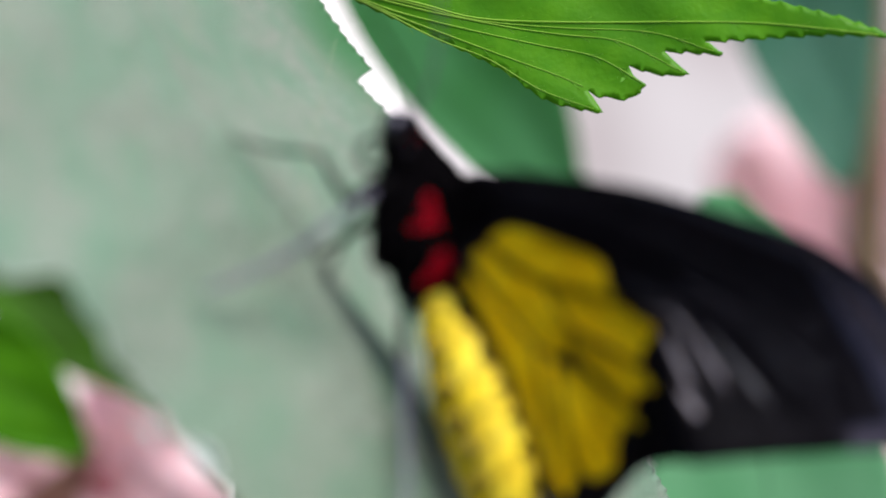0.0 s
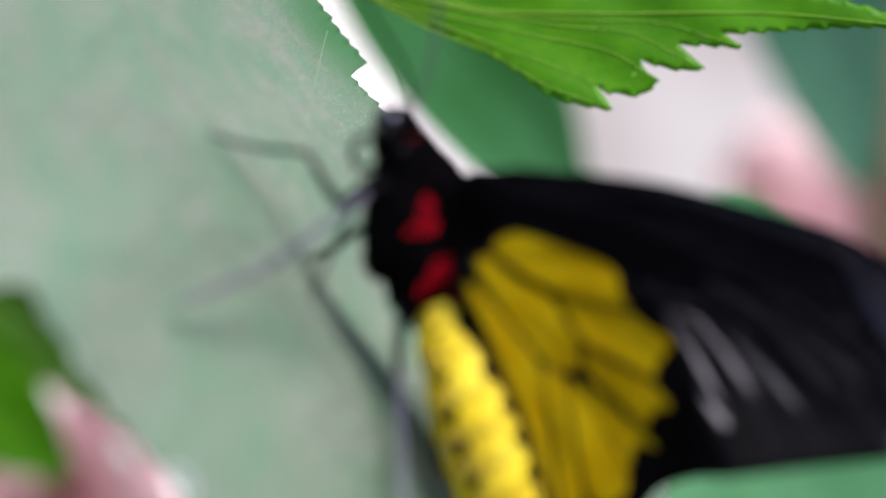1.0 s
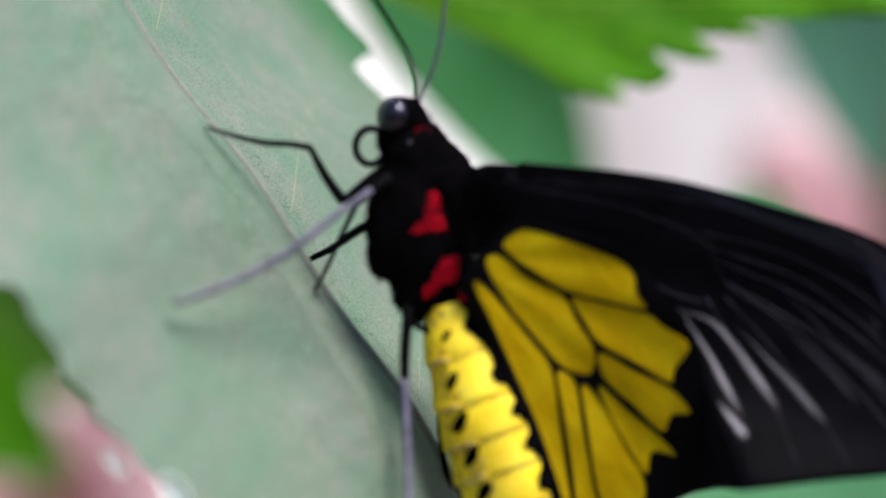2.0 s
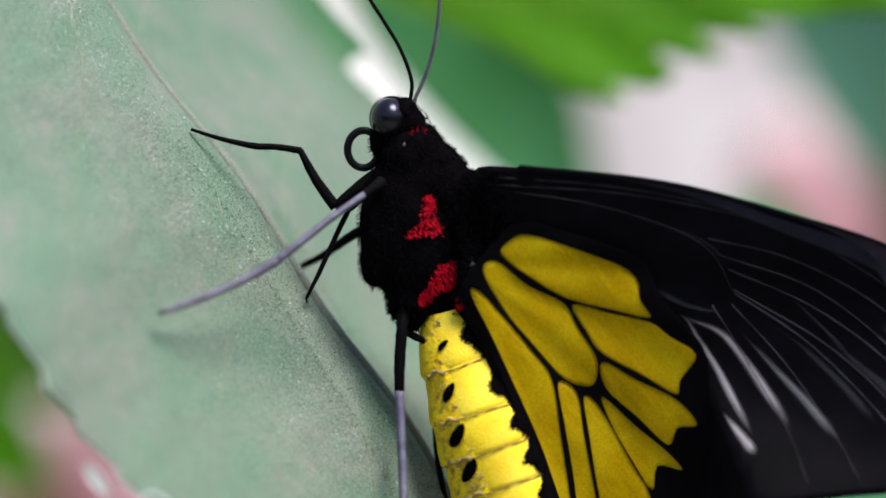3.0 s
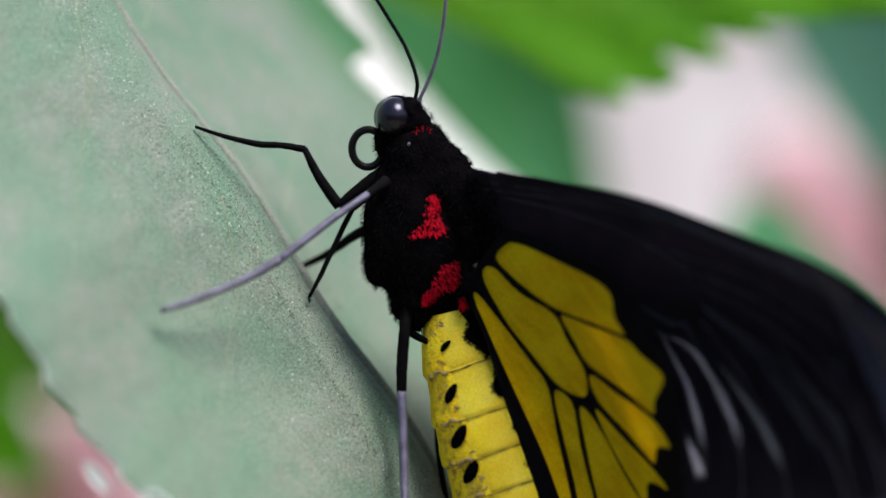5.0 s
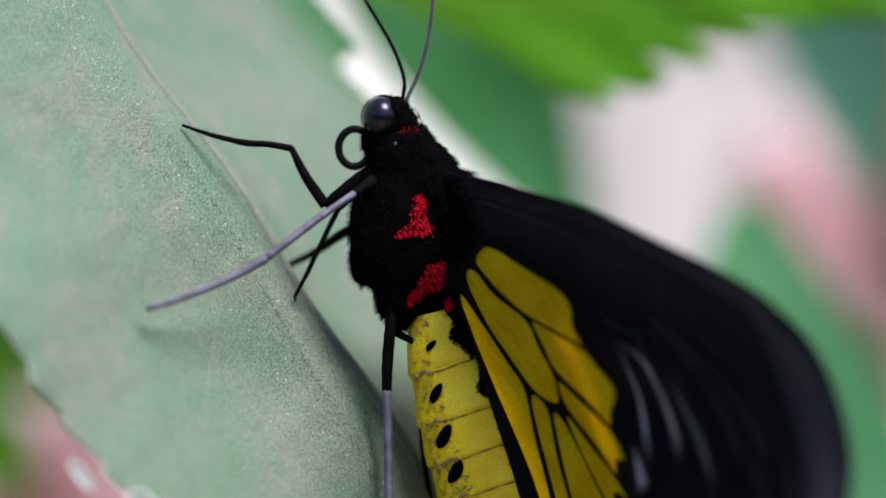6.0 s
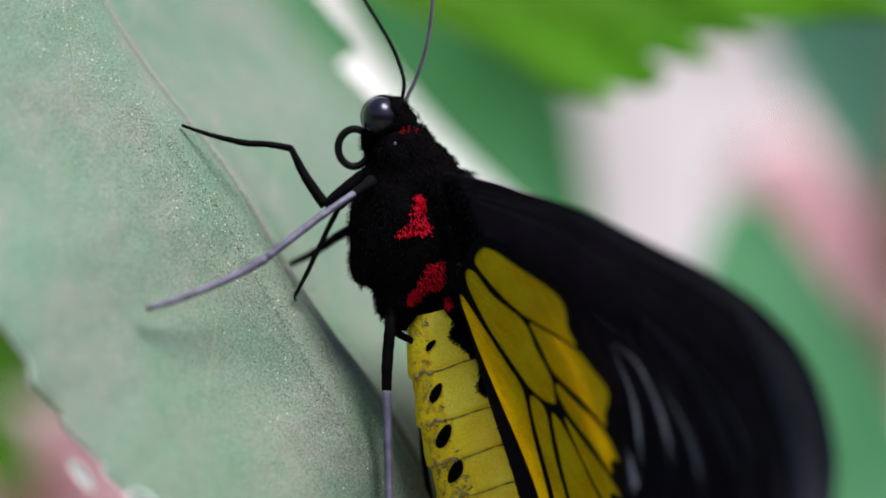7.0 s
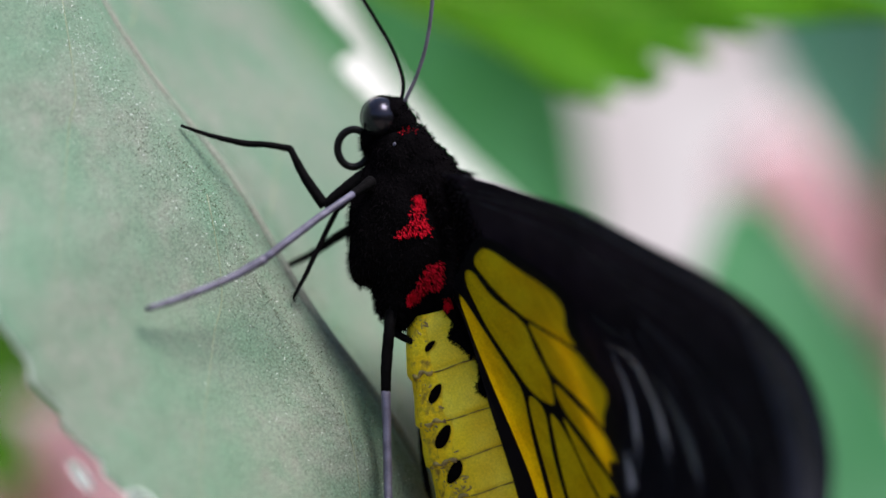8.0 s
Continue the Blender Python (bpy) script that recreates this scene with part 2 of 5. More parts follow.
def streak_material(name, pale):
    m = bpy.data.materials.new(name)
    m.use_nodes = True
    n, l = m.node_tree.nodes, m.node_tree.links
    b = n["Principled BSDF"]
    b.inputs["Roughness"].default_value = 0.5
    b.inputs["Specular IOR Level"].default_value = 0.028
    uv = n.new("ShaderNodeUVMap")
    sep = n.new("ShaderNodeSeparateXYZ")
    l.new(uv.outputs[0], sep.inputs[0])
    tex = n.new("ShaderNodeTexNoise")
    tex.inputs["Scale"].default_value = 6.0
    tex.inputs["Detail"].default_value = 5.0
    mp = n.new("ShaderNodeMapping")
    mp.inputs["Scale"].default_value = (2.6, 0.4, 1.0)
    l.new(uv.outputs[0], mp.inputs[0])
    l.new(mp.outputs[0], tex.inputs["Vector"])
    across = n.new("ShaderNodeMath")
    across.operation = "PINGPONG"
    across.inputs[1].default_value = 0.5
    l.new(sep.outputs["X"], across.inputs[0])
    fall = n.new("ShaderNodeMapRange")          # fades in along the vein, ends softly
    fall.interpolation_type = "SMOOTHSTEP"
    fall.inputs["From Min"].default_value = 1.0
    fall.inputs["From Max"].default_value = 0.62
    l.new(sep.outputs["Y"], fall.inputs["Value"])
    mul = n.new("ShaderNodeMath")
    mul.operation = "MULTIPLY"
    l.new(across.outputs[0], mul.inputs[0])
    l.new(fall.outputs[0], mul.inputs[1])
    rise = n.new("ShaderNodeMapRange")
    rise.inputs["From Max"].default_value = 0.4
    rise.inputs["To Min"].default_value = 0.05
    l.new(sep.outputs["Y"], rise.inputs["Value"])
    mul3 = n.new("ShaderNodeMath")
    mul3.operation = "MULTIPLY"
    l.new(mul.outputs[0], mul3.inputs[0])
    l.new(rise.outputs[0], mul3.inputs[1])
    mul2 = n.new("ShaderNodeMath")
    mul2.operation = "MULTIPLY"
    l.new(mul3.outputs[0], mul2.inputs[0])
    l.new(tex.outputs["Fac"], mul2.inputs[1])
    ramp = n.new("ShaderNodeMapRange")
    ramp.interpolation_type = "SMOOTHSTEP"
    ramp.inputs["From Min"].default_value = 0.04
    ramp.inputs["From Max"].default_value = 0.27
    l.new(mul2.outputs[0], ramp.inputs["Value"])
    b.inputs["Base Color"].default_value = (*pale, 1)
    l.new(ramp.outputs["Result"], b.inputs["Alpha"])
    return m


M_STREAK = streak_material("pale_streak", (0.25, 0.225, 0.25))
M_STREAK_MID = streak_material("dim_streak", (0.10, 0.098, 0.108))
M_STREAK_FAINT = streak_material("faint_streak", (0.022, 0.022, 0.027))


# the backdrop's brightness is its own emission, not light falling on it
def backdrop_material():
    m = bpy.data.materials.new("glowing_distance")
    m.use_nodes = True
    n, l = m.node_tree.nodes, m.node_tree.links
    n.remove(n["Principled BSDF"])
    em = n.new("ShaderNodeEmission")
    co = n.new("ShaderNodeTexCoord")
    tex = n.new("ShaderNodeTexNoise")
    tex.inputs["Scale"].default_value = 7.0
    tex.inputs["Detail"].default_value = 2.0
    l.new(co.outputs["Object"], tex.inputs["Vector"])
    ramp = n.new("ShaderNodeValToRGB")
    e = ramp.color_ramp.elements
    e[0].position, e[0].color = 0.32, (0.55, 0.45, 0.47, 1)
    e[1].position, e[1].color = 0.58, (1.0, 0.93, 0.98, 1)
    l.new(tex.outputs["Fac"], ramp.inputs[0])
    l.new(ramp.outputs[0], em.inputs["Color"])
    # stronger glow on the left, put into the emission
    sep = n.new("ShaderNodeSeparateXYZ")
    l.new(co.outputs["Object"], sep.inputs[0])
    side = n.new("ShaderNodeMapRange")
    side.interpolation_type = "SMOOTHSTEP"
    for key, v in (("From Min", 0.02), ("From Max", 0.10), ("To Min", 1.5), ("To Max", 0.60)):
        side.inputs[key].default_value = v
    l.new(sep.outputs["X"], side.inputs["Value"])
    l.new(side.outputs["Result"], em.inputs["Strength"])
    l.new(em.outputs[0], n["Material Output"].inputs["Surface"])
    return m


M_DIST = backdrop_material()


# ---------------------------------------------------------------- mesh helpers (all in millimetres)
def mesh_of(name, verts, faces, material, smooth=True, uvs=None):
    me = bpy.data.meshes.new(name)
    me.from_pydata([(x * MM, y * MM, z * MM) for x, y, z in verts], [], faces)
    if uvs:
        layer = me.uv_layers.new(name="UVMap")
        for loop in me.loops:
            layer.data[loop.index].uv = uvs[loop.vertex_index]
    for p in me.polygons:
        p.use_smooth = smooth
    me.materials.append(material)
    me.update()
    return me


def part(name, geo, material, parent, label="", smooth=True):
    """One mesh object under a thing; geo is (verts, faces) or (verts, faces, uvs)."""
    ob = new(name, mesh_of(name, geo[0], geo[1], material, smooth, geo[2] if len(geo) > 2 else None))
    ob.parent = parent
    if label:
        tagged(ob, label)
    if name in ("scurf", "dust", "fuzz", "fur", "edge_hairs", "root_hairs", "wing_root_fur", "fringe", "spines", "palps"):
        tagged(ob, kind="stuff")
    return ob


def merge(*geos):
    verts, faces = [], []
    for g in geos:
        k = len(verts)
        verts += list(g[0])
        faces += [tuple(i + k for i in f) for f in g[1]]
    return verts, faces


def spline(points, per=8, closed=False):
    """A smooth line through the points."""
    pts = [np.array(p, float) for p in points]
    n = len(pts)
    out = []
    for i in range(n if closed else n - 1):
        if closed:
            p0, p1, p2, p3 = pts[i - 1], pts[i], pts[(i + 1) % n], pts[(i + 2) % n]
        else:
            p1, p2 = pts[i], pts[i + 1]
            p0 = pts[i - 1] if i else 2 * p1 - p2
            p3 = pts[i + 2] if i + 2 < n else 2 * p2 - p1
        for s in np.arange(per) / per:
            out.append(0.5 * (2 * p1 + (p2 - p0) * s + (2 * p0 - 5 * p1 + 4 * p2 - p3) * s * s + (3 * p1 - p0 - 3 * p2 + p3) * s ** 3))
    if not closed:
        out.append(pts[-1])
    return out


def tube(points, radii, sides=10, per=6, rough=0.0, rng=None):
    """A limb: a round tube along a smooth line, with its own radius at each point."""
    line = spline(points, per)
    rad = [float(r[0]) for r in spline([(r,) for r in radii], per)]
    verts, faces = [], []
    up = np.array((0.13, 0.97, 0.21))
    for i, c in enumerate(line):
        d = line[min(i + 1, len(line) - 1)] - line[max(i - 1, 0)]
        d /= np.linalg.norm(d) + 1e-9
        a = np.cross(d, up)
        a /= np.linalg.norm(a) + 1e-9
        b = np.cross(d, a)
        for k in range(sides):
            w = 2 * math.pi * k / sides
            r = rad[i] * (1 + (rng.uniform(-rough, rough) if rng else 0))
            verts.append(tuple(c + r * (math.cos(w) * a + math.sin(w) * b)))
    for i in range(len(line) - 1):
        for k in range(sides):
            k2 = (k + 1) % sides
            faces.append((i * sides + k, i * sides + k2, (i + 1) * sides + k2, (i + 1) * sides + k))
    faces.append(tuple(range(sides))[::-1])
    faces.append(tuple((len(line) - 1) * sides + k for k in range(sides)))
    return verts, faces


def ball(center, radii, turn=0.0, nu=28, nv=18, lump=0.0, seed=0):
    """An ellipsoid, turned about the y axis, with an uneven surface."""
    verts, faces = [], []
    c, s = math.cos(radians(turn)), math.sin(radians(turn))
    for j in range(nv + 1):
        f = math.pi * j / nv
        for i in range(nu):
            a = 2 * math.pi * i / nu
            p = np.array((math.sin(f) * math.cos(a), math.sin(f) * math.sin(a), math.cos(f)))
            k = 1 + lump * noise.noise(Vector(p * 2.2) + Vector((seed, 0, 0)))
            x, y, z = p * np.array(radii) * k
            verts.append((center[0] + c * x + s * z, center[1] + y, center[2] - s * x + c * z))
    for j in range(nv):
        for i in range(nu):
            i2 = (i + 1) % nu
            faces.append((j * nu + i, (j + 1) * nu + i, (j + 1) * nu + i2, j * nu + i2))
    return verts, faces


def hairs(spots, rng, length, width, droop, jitter=0.35):
    """Fine tapered hairs: spots are (place, normal)."""
    verts, faces = [], []
    for p, nrm in spots:
        d = nrm + np.array(droop) + rng.normal(0, jitter, 3)
        d /= np.linalg.norm(d)
        ln = length * rng.uniform(0.5, 1.3)
        side = np.cross(d, rng.normal(0, 1, 3))
        side *= width / (np.linalg.norm(side) + 1e-9)
        bend = np.array(droop) * ln * 0.3
        k = len(verts)
        p = np.array(p)
        mid = p + d * ln * 0.55
        tip = p + d * ln + bend
        verts += [tuple(p - side), tuple(p + side), tuple(mid + side * 0.7), tuple(mid - side * 0.7), tuple(tip)]
        faces += [(k, k + 1, k + 2, k + 3), (k + 3, k + 2, k + 4)]
    return verts, faces


def ellipsoid_spots(center, radii, turn, count, rng):
    """Random places on an ellipsoid, with their normals."""
    c, s = math.cos(radians(turn)), math.sin(radians(turn))
    r = np.array(radii)
    p = rng.normal(0, 1, (count, 3))
    p /= np.linalg.norm(p, axis=1)[:, None]
    m = np.array(((c, 0, s), (0, 1, 0), (-s, 0, c)))
    nrm = p / r
    nrm /= np.linalg.norm(nrm, axis=1)[:, None]
    return list(zip(p * r @ m.T + np.array(center), nrm @ m.T))


# ---------------------------------------------------------------- ground and distance
def build_setting():
    def grid(x0, x1, y0, y1, n, zf):
        v = [(x0 + (x1 - x0) * i / n, y0 + (y1 - y0) * j / n, 0) for j in range(n + 1) for i in range(n + 1)]
        v = [(x, y, zf(x, y)) for x, y, _ in v]
        f = [(j * (n + 1) + i, j * (n + 1) + i + 1, (j + 1) * (n + 1) + i + 1, (j + 1) * (n + 1) + i) for j in range(n) for i in range(n)]
        return v, f
    g = grid(-400000, 400000, -400000, 400000, 60, lambda x, y: 0.0)
    ob = new("ground", mesh_of("ground", g[0], g[1], M_GROUND))
    tagged(ob, "pale brown garden soil under the shrub", "ground", kind="structure")
    # a glowing sheet for the bright, far-off distance behind the shrub, bent round it
    v, f = [], []
    for i in range(25):
        a = radians(-60 + 5 * i)
        for z in (0, 800, 1600, 2600):
            v.append((2200 * math.sin(a), 2200 * math.cos(a), z))
    for i in range(24):
        for j in range(3):
            f.append((i * 4 + j, i * 4 + 4 + j, i * 4 + 5 + j, i * 4 + 1 + j))
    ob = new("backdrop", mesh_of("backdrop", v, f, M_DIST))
    tagged(ob, "self-lit pale pinkish white backdrop, far out of focus", "backdrop", kind="structure")

    # unseen dense hedge, added on the other sides to dim skylight and reflections
    v, f = [], []
    n, m = 120, 16
    for i in range(n + 1):
        a = radians(62 + 236 * i / n)
        for j in range(m + 1):
            z = 2050 * j / m
            r = 4300 + 260 * noise.noise(Vector((a * 6, z * 0.003, 2.0))) + 120 * noise.noise(Vector((a * 21, z * 0.011, 5.0))) + (0.00009 * z * z)
            v.append((r * math.sin(a), r * math.cos(a), z + (140 * noise.noise(Vector((a * 15, 0, 9.0))) if j == m else 0)))
    for i in range(n):
        for j in range(m):
            f.append((i * (m + 1) + j, i * (m + 1) + j + 1, (i + 1) * (m + 1) + j + 1, (i + 1) * (m + 1) + j))
    ob = new("added_hedge", mesh_of("added_hedge", v, f, M_HEDGE))
    sol = ob.modifiers.new("thickness", "SOLIDIFY")
    sol.thickness, sol.offset = 0.4, -1.0
    tagged(ob, "unseen dense dark green hedge, added to dim low skylight", "hedge", kind="structure")


build_setting()


# ---------------------------------------------------------------- the large leaf
RIDGE = np.array((-32.79, 0, 14.57))
Q_DIR = np.array((0.565, 0.0, -0.825))      # along the fold, towards the leaf's base
P_DIR = np.array((0.825, 0.0, 0.565))       # across it


def ease(x):
    x = max(0.0, min(1.0, x))
    return x * x * (3 - 2 * x)


def leaf_depth(p, q):
    """Depth of the large leaf (mm) at p across and q along its fold: one half leans to the lens, the other falls away behind the rib."""
    crease = -2.0 - 0.4 * math.sin(q * 0.09) - 2.2 * ease((q - 20) / 35)
    near = 1.15 * (p - crease) - 3.6 + 0.006 * min(0, p + 8) ** 2
    lip = -3.6 + 2.1 * (p - crease)
    far = 13.0 + 2.9 * p
    near += 3.4 * (1 - math.exp(min(0, p - crease) / 6.0)) * ease((q - 2) / 20)
    near -= 10.0 * ease((-p - 8) / 25) * ease((q + 15) / 35)
    k = 1 / (1 + math.exp(-max(-30, min(30, (p - crease) / 0.10))))
    y = near * (1 - k) + lip * k
    k = ease((p - 0.5) / 0.9)
    y = y * (1 - k) + far * k
    wave = 0.35 * math.sin(q * 0.13 + p * 0.05) + 0.35 * noise.noise(Vector((p * 0.22, q * 0.22, 5.1))) + 0.8 * noise.noise(Vector((p * 0.07, q * 0.07, 3.1))) + 0.12 * noise.noise(Vector((p * 0.5, q * 0.5, 1.1)))
    return y + wave


def leaf_point(p, q):
    y = leaf_depth(p, q)
    bow = -0.0022 * (q - 20) ** 2 * 0.25
    return RIDGE + Q_DIR * q + P_DIR * (p + bow + 0.5 * math.sin(q * 0.17)) + np.array((0, y, 0))


def serrate(q, pitch, depth, seed):
    """Saw teeth of uneven size along an edge."""
    s = q / pitch + 0.35 * noise.noise(Vector((q * 0.09, seed, 0)))
    f = s - math.floor(s)
    big = depth * (f if f < 0.8 else (1 - f) * 4) * (0.75 + 0.5 * noise.noise(Vector((math.floor(s) * 1.7, seed, 1))))
    g = 3.7 * s - math.floor(3.7 * s)
    return big + 0.18 * depth * (g if g < 0.7 else (1 - g) * 2.3)


def upper_lobe(q):
    """Above a notch the margin reaches further out."""
    return 7.5 * (1 - ease((q - 0.0) / 5.0))


def build_big_leaf():
    q0, q1 = -62.0, 130.0
    nq = 480
    verts, faces = [], []
    left = [-40, -34, -26, -17, -9, -4, -1]
    cols = 76
    for i in range(nq + 1):
        q = q0 + (q1 - q0) * i / nq
        taper = min(1.0, math.sqrt(max(0.0, (q - q0) / 45.0)), math.sqrt(max(0.0, (q1 - q) / 40.0))) + 0.001
        pl = -(27.7 + 1.0 * math.sin(q * 0.11)) * taper - serrate(-q, 7.5, 1.3, 2.0) - upper_lobe(q) * min(1, taper)
        pr = (21.0 + 0.07 * max(0, q)) * taper + serrate(q, 2.3, 0.75, 7.0) + 3.4 * (1 - ease((q + 0.4) / 0.7)) * min(1, taper)
        for j in range(cols + 1):
            s = j / cols
            # finer columns about the fold
            if s < 0.6:
                p = pl * (1 - (s / 0.6)) ** 1.3
            else:
                p = pr * ((s - 0.6) / 0.4) ** 1.6
            verts.append(tuple(leaf_point(p, q)))
    for i in range(nq):
        for j in range(cols):
            a = i * (cols + 1) + j
            faces.append((a, a + 1, a + cols + 2, a + cols + 1))
    root = new("large_leaf")
    root.location = (0, 0, Z0)
    tagged(root, "large pale glaucous green leaf, folded along its midrib, with toothed edges", "leaf")
    blade = part("blade", (verts, faces), M_BIG, root, "dusty grey-green leaf blade with fine hairs")
    sol = blade.modifiers.new("thickness", "SOLIDIFY")
    sol.thickness = 0.0002
    sol.offset = 1.0

    def vein(pq, r):
        pts = []
        for p, q in spline(pq, 6):
            v = leaf_point(p, q)
            pts.append(v + np.array((0, r * 0.25, 0)))
        return tube(pts, [r * (1 - 0.6 * k / len(pts)) for k in range(len(pts))], 6, 1)
    # the midrib runs along the back of the fold, side veins leave it on both halves
    rib = [leaf_point(0.6, q) + np.array((0.12, 2.8 + 4.0 * ease((12 - q) / 22) + 0.14 * math.sin(q * 0.4) * math.sin(q * 0.13), 0.08)) for q in np.linspace(-60, 128, 60)]
    part("midrib", tube(rib, [0.72 + 0.35 * k / 59 for k in range(60)], 10, 2, 0.04, np.random.default_rng(3)), M_RIB, root, "pinkish grey raised midrib")
    for k in range(5):
        q = -53 + 31 * k
        part("vein", vein([(-2.4, q), (-6.7, q + 11), (-10, q + 15), (-13.4, q + 19.5), (-18.5, q + 26), (-27, q + 38)], 0.2 if k == 0 else 0.1), M_BIG_VEIN, root)
        part("vein", vein([(2, q + 6), (8, q - 2), (15, q - 9), (23, q - 17)], 0.14), M_BIG_VEIN, root)
    part("stalk", tube([leaf_point(0.5, 126), leaf_point(0.5, 126) + np.array((0, 30, -14)), np.array((-20, 120, -125)), np.array((-36, 140, -128))], [1.3, 1.4, 1.4, 1.5], 8), M_STEM, root, "green leaf stalk")
    # two flakes at the margin curl forward, coloured white to stand for bright highlights
    for c, long, wide, lean in (((-33.9, -38.5, -31.0), 5.6, 3.2, 52), ((-41.3, -38.0, -27.2), 4.6, 1.5, 50)):
        v, f = [], []
        for i in range(13):
            a = i / 12
            for j in range(-4, 5):
                b = j / 4
                half = wide * 0.5 * math.sin(math.pi * (0.06 + 0.9 * a)) ** 0.8
                x, z = long * (a - 0.5), half * b
                v.append((c[0] + x * math.cos(radians(lean)) + z * math.sin(radians(lean)), c[1] - 1.2 * b * b - 1.5 * a * a + 0.1 * math.sin(9 * a), c[2] - x * math.sin(radians(lean)) + z * math.cos(radians(lean))))
        for i in range(12):
            for j in range(8):
                f.append((i * 9 + j, i * 9 + j + 1, i * 9 + j + 10, i * 9 + j + 9))
        tooth = part("curled_glint", (v, f), M_CURL, root, "white highlight at the leaf edge, painted on a curled flake")
        sol = tooth.modifiers.new("thickness", "SOLIDIFY")
        sol.thickness = 0.0003
    rng = np.random.default_rng(5)
    spots = []
    for _ in range(15000):
        q = rng.uniform(-45, 75)
        p = -abs(rng.normal(0, 8 if rng.random() < 0.6 else 20)) + 0.6
        if p < -30:
            continue
        v = leaf_point(p, q)
        spots.append((v, np.array((-0.3, -1.0, 0.3))))
    part("fuzz", hairs(spots[:7500:4], rng, 0.26, 0.045, (0.0, 0.0, -0.2), 0.9), M_FUZZ, root, "fine whitish hairs and dust specks")
    for _ in range(2600):
        v = leaf_point(rng.uniform(3, 23), rng.uniform(-45, 40))
        spots.append((v, np.array((0.6, -0.8, 0.4))))
    edge = []
    for q in np.arange(-60, 100, 0.05):
        taper = min(1.0, math.sqrt(max(0.0, (q - q0) / 45.0)), math.sqrt(max(0.0, (q1 - q) / 40.0))) + 0.001
        pl = -(27.7 + 1.0 * math.sin(q * 0.11)) * taper - serrate(-q, 7.5, 1.3, 2.0) - upper_lobe(q) * min(1, taper)
        edge.append((leaf_point(pl + rng.uniform(0, 0.25), q), np.array((-0.8, -0.6, -0.3))))
    rim = []
    for q in np.arange(-60, 112, 0.5):
        taper = min(1.0, math.sqrt(max(0.0, (q - q0) / 45.0)), math.sqrt(max(0.0, (q1 - q) / 40.0))) + 0.001
        rim.append(leaf_point(-(27.7 + 1.0 * math.sin(q * 0.11)) * taper - serrate(-q, 7.5, 1.3, 2.0) - upper_lobe(q) * min(1, taper), q))
    part("margin", tube(rim, [0.22 + 0.12 * math.sin(k * 0.21) * math.sin(k * 0.057) for k in range(len(rim))], 6, 1), M_MARGIN, root, "pale thickened leaf margin")
    part("edge_hairs", hairs(edge, rng, 0.5, 0.05, (0.0, 0.0, 0.0), 0.7), M_FUZZ, root, "whitish hairs along the leaf edge")
    # extra specks crowd the lip of the fold and deepen its shade
    for _ in range(9000):
        q = rng.uniform(0, 62)
        v = leaf_point(rng.uniform(-2.6 - 2.2 * ease((q - 20) / 35), 2.6), q)
        spots.append((v, np.array((0.6, -0.8, 0.4))))
    # more of them beside the crease, to darken the slope there
    for _ in range(7000):
        q = rng.uniform(-5, 62)
        p = -2.2 - 2.2 * ease((q - 20) / 35) - abs(rng.normal(0, 4.0))
        spots.append((leaf_point(p, q), np.array((-0.3, -1.0, 0.3))))
    flakes = []
    for _ in range(1300):
        q, p = min(rng.uniform(-30, 26), rng.uniform(-30, 50)), -2.0 - 2.2 * ease((rng.uniform(-30, 55) - 20) / 35) - abs(rng.normal(0, 2.2)) + 0.4
        flakes.append((leaf_point(p, q), np.array((-0.2, -1.0, 0.2))))
    for _ in range(420):
        flakes.append((leaf_point(rng.normal(15, 2.4), rng.normal(9, 6)), np.array((0.4, -1.0, 0.3))))
    part("scurf", hairs(flakes, rng, 0.33, 0.036, (0.0, 0.0, -0.2), 1.6), M_FUZZ, root, "loose white scale flakes")
    part("dust", hairs(spots[7500:], rng, 0.17, 0.055, (0.0, 0.0, -0.2), 1.2), M_DUST, root, "dark dust specks, thickened to deepen the fold's shade")


build_big_leaf()


# ---------------------------------------------------------------- the bright lobed leaf above
def poly_leaf(name, outline, depth, material, root, label, thick=0.2):
    """A blade spread from its base over an outline (x, z), with depth(x, z)."""
    bm = bmesh.new()
    vs = [bm.verts.new((p[0], 0, p[1])) for p in outline]
    bmesh.ops.triangle_fill(bm, edges=[bm.edges.new((vs[i], vs[(i + 1) % len(vs)])) for i in range(len(vs))], use_beauty=True, normal=(0, -1, 0))
    for _ in range(4):
        bmesh.ops.subdivide_edges(bm, edges=[e for e in bm.edges if e.calc_length() > 1.6], cuts=1)
        bmesh.ops.triangulate(bm, faces=bm.faces[:])
        bmesh.ops.beautify_fill(bm, faces=bm.faces[:], edges=[e for e in bm.edges if not e.is_boundary])
    bm.verts.index_update()
    verts = [(v.co.x, depth(v.co.x, v.co.z), v.co.z) for v in bm.verts]
    faces = [tuple(v.index for v in f.verts) for f in bm.faces]
    bm.free()
    ob = part(name, (verts, faces), material, root, label)
    sol = ob.modifiers.new("thickness", "SOLIDIFY")
    sol.thickness = thick * MM
    sol.offset = 0.0
    return ob


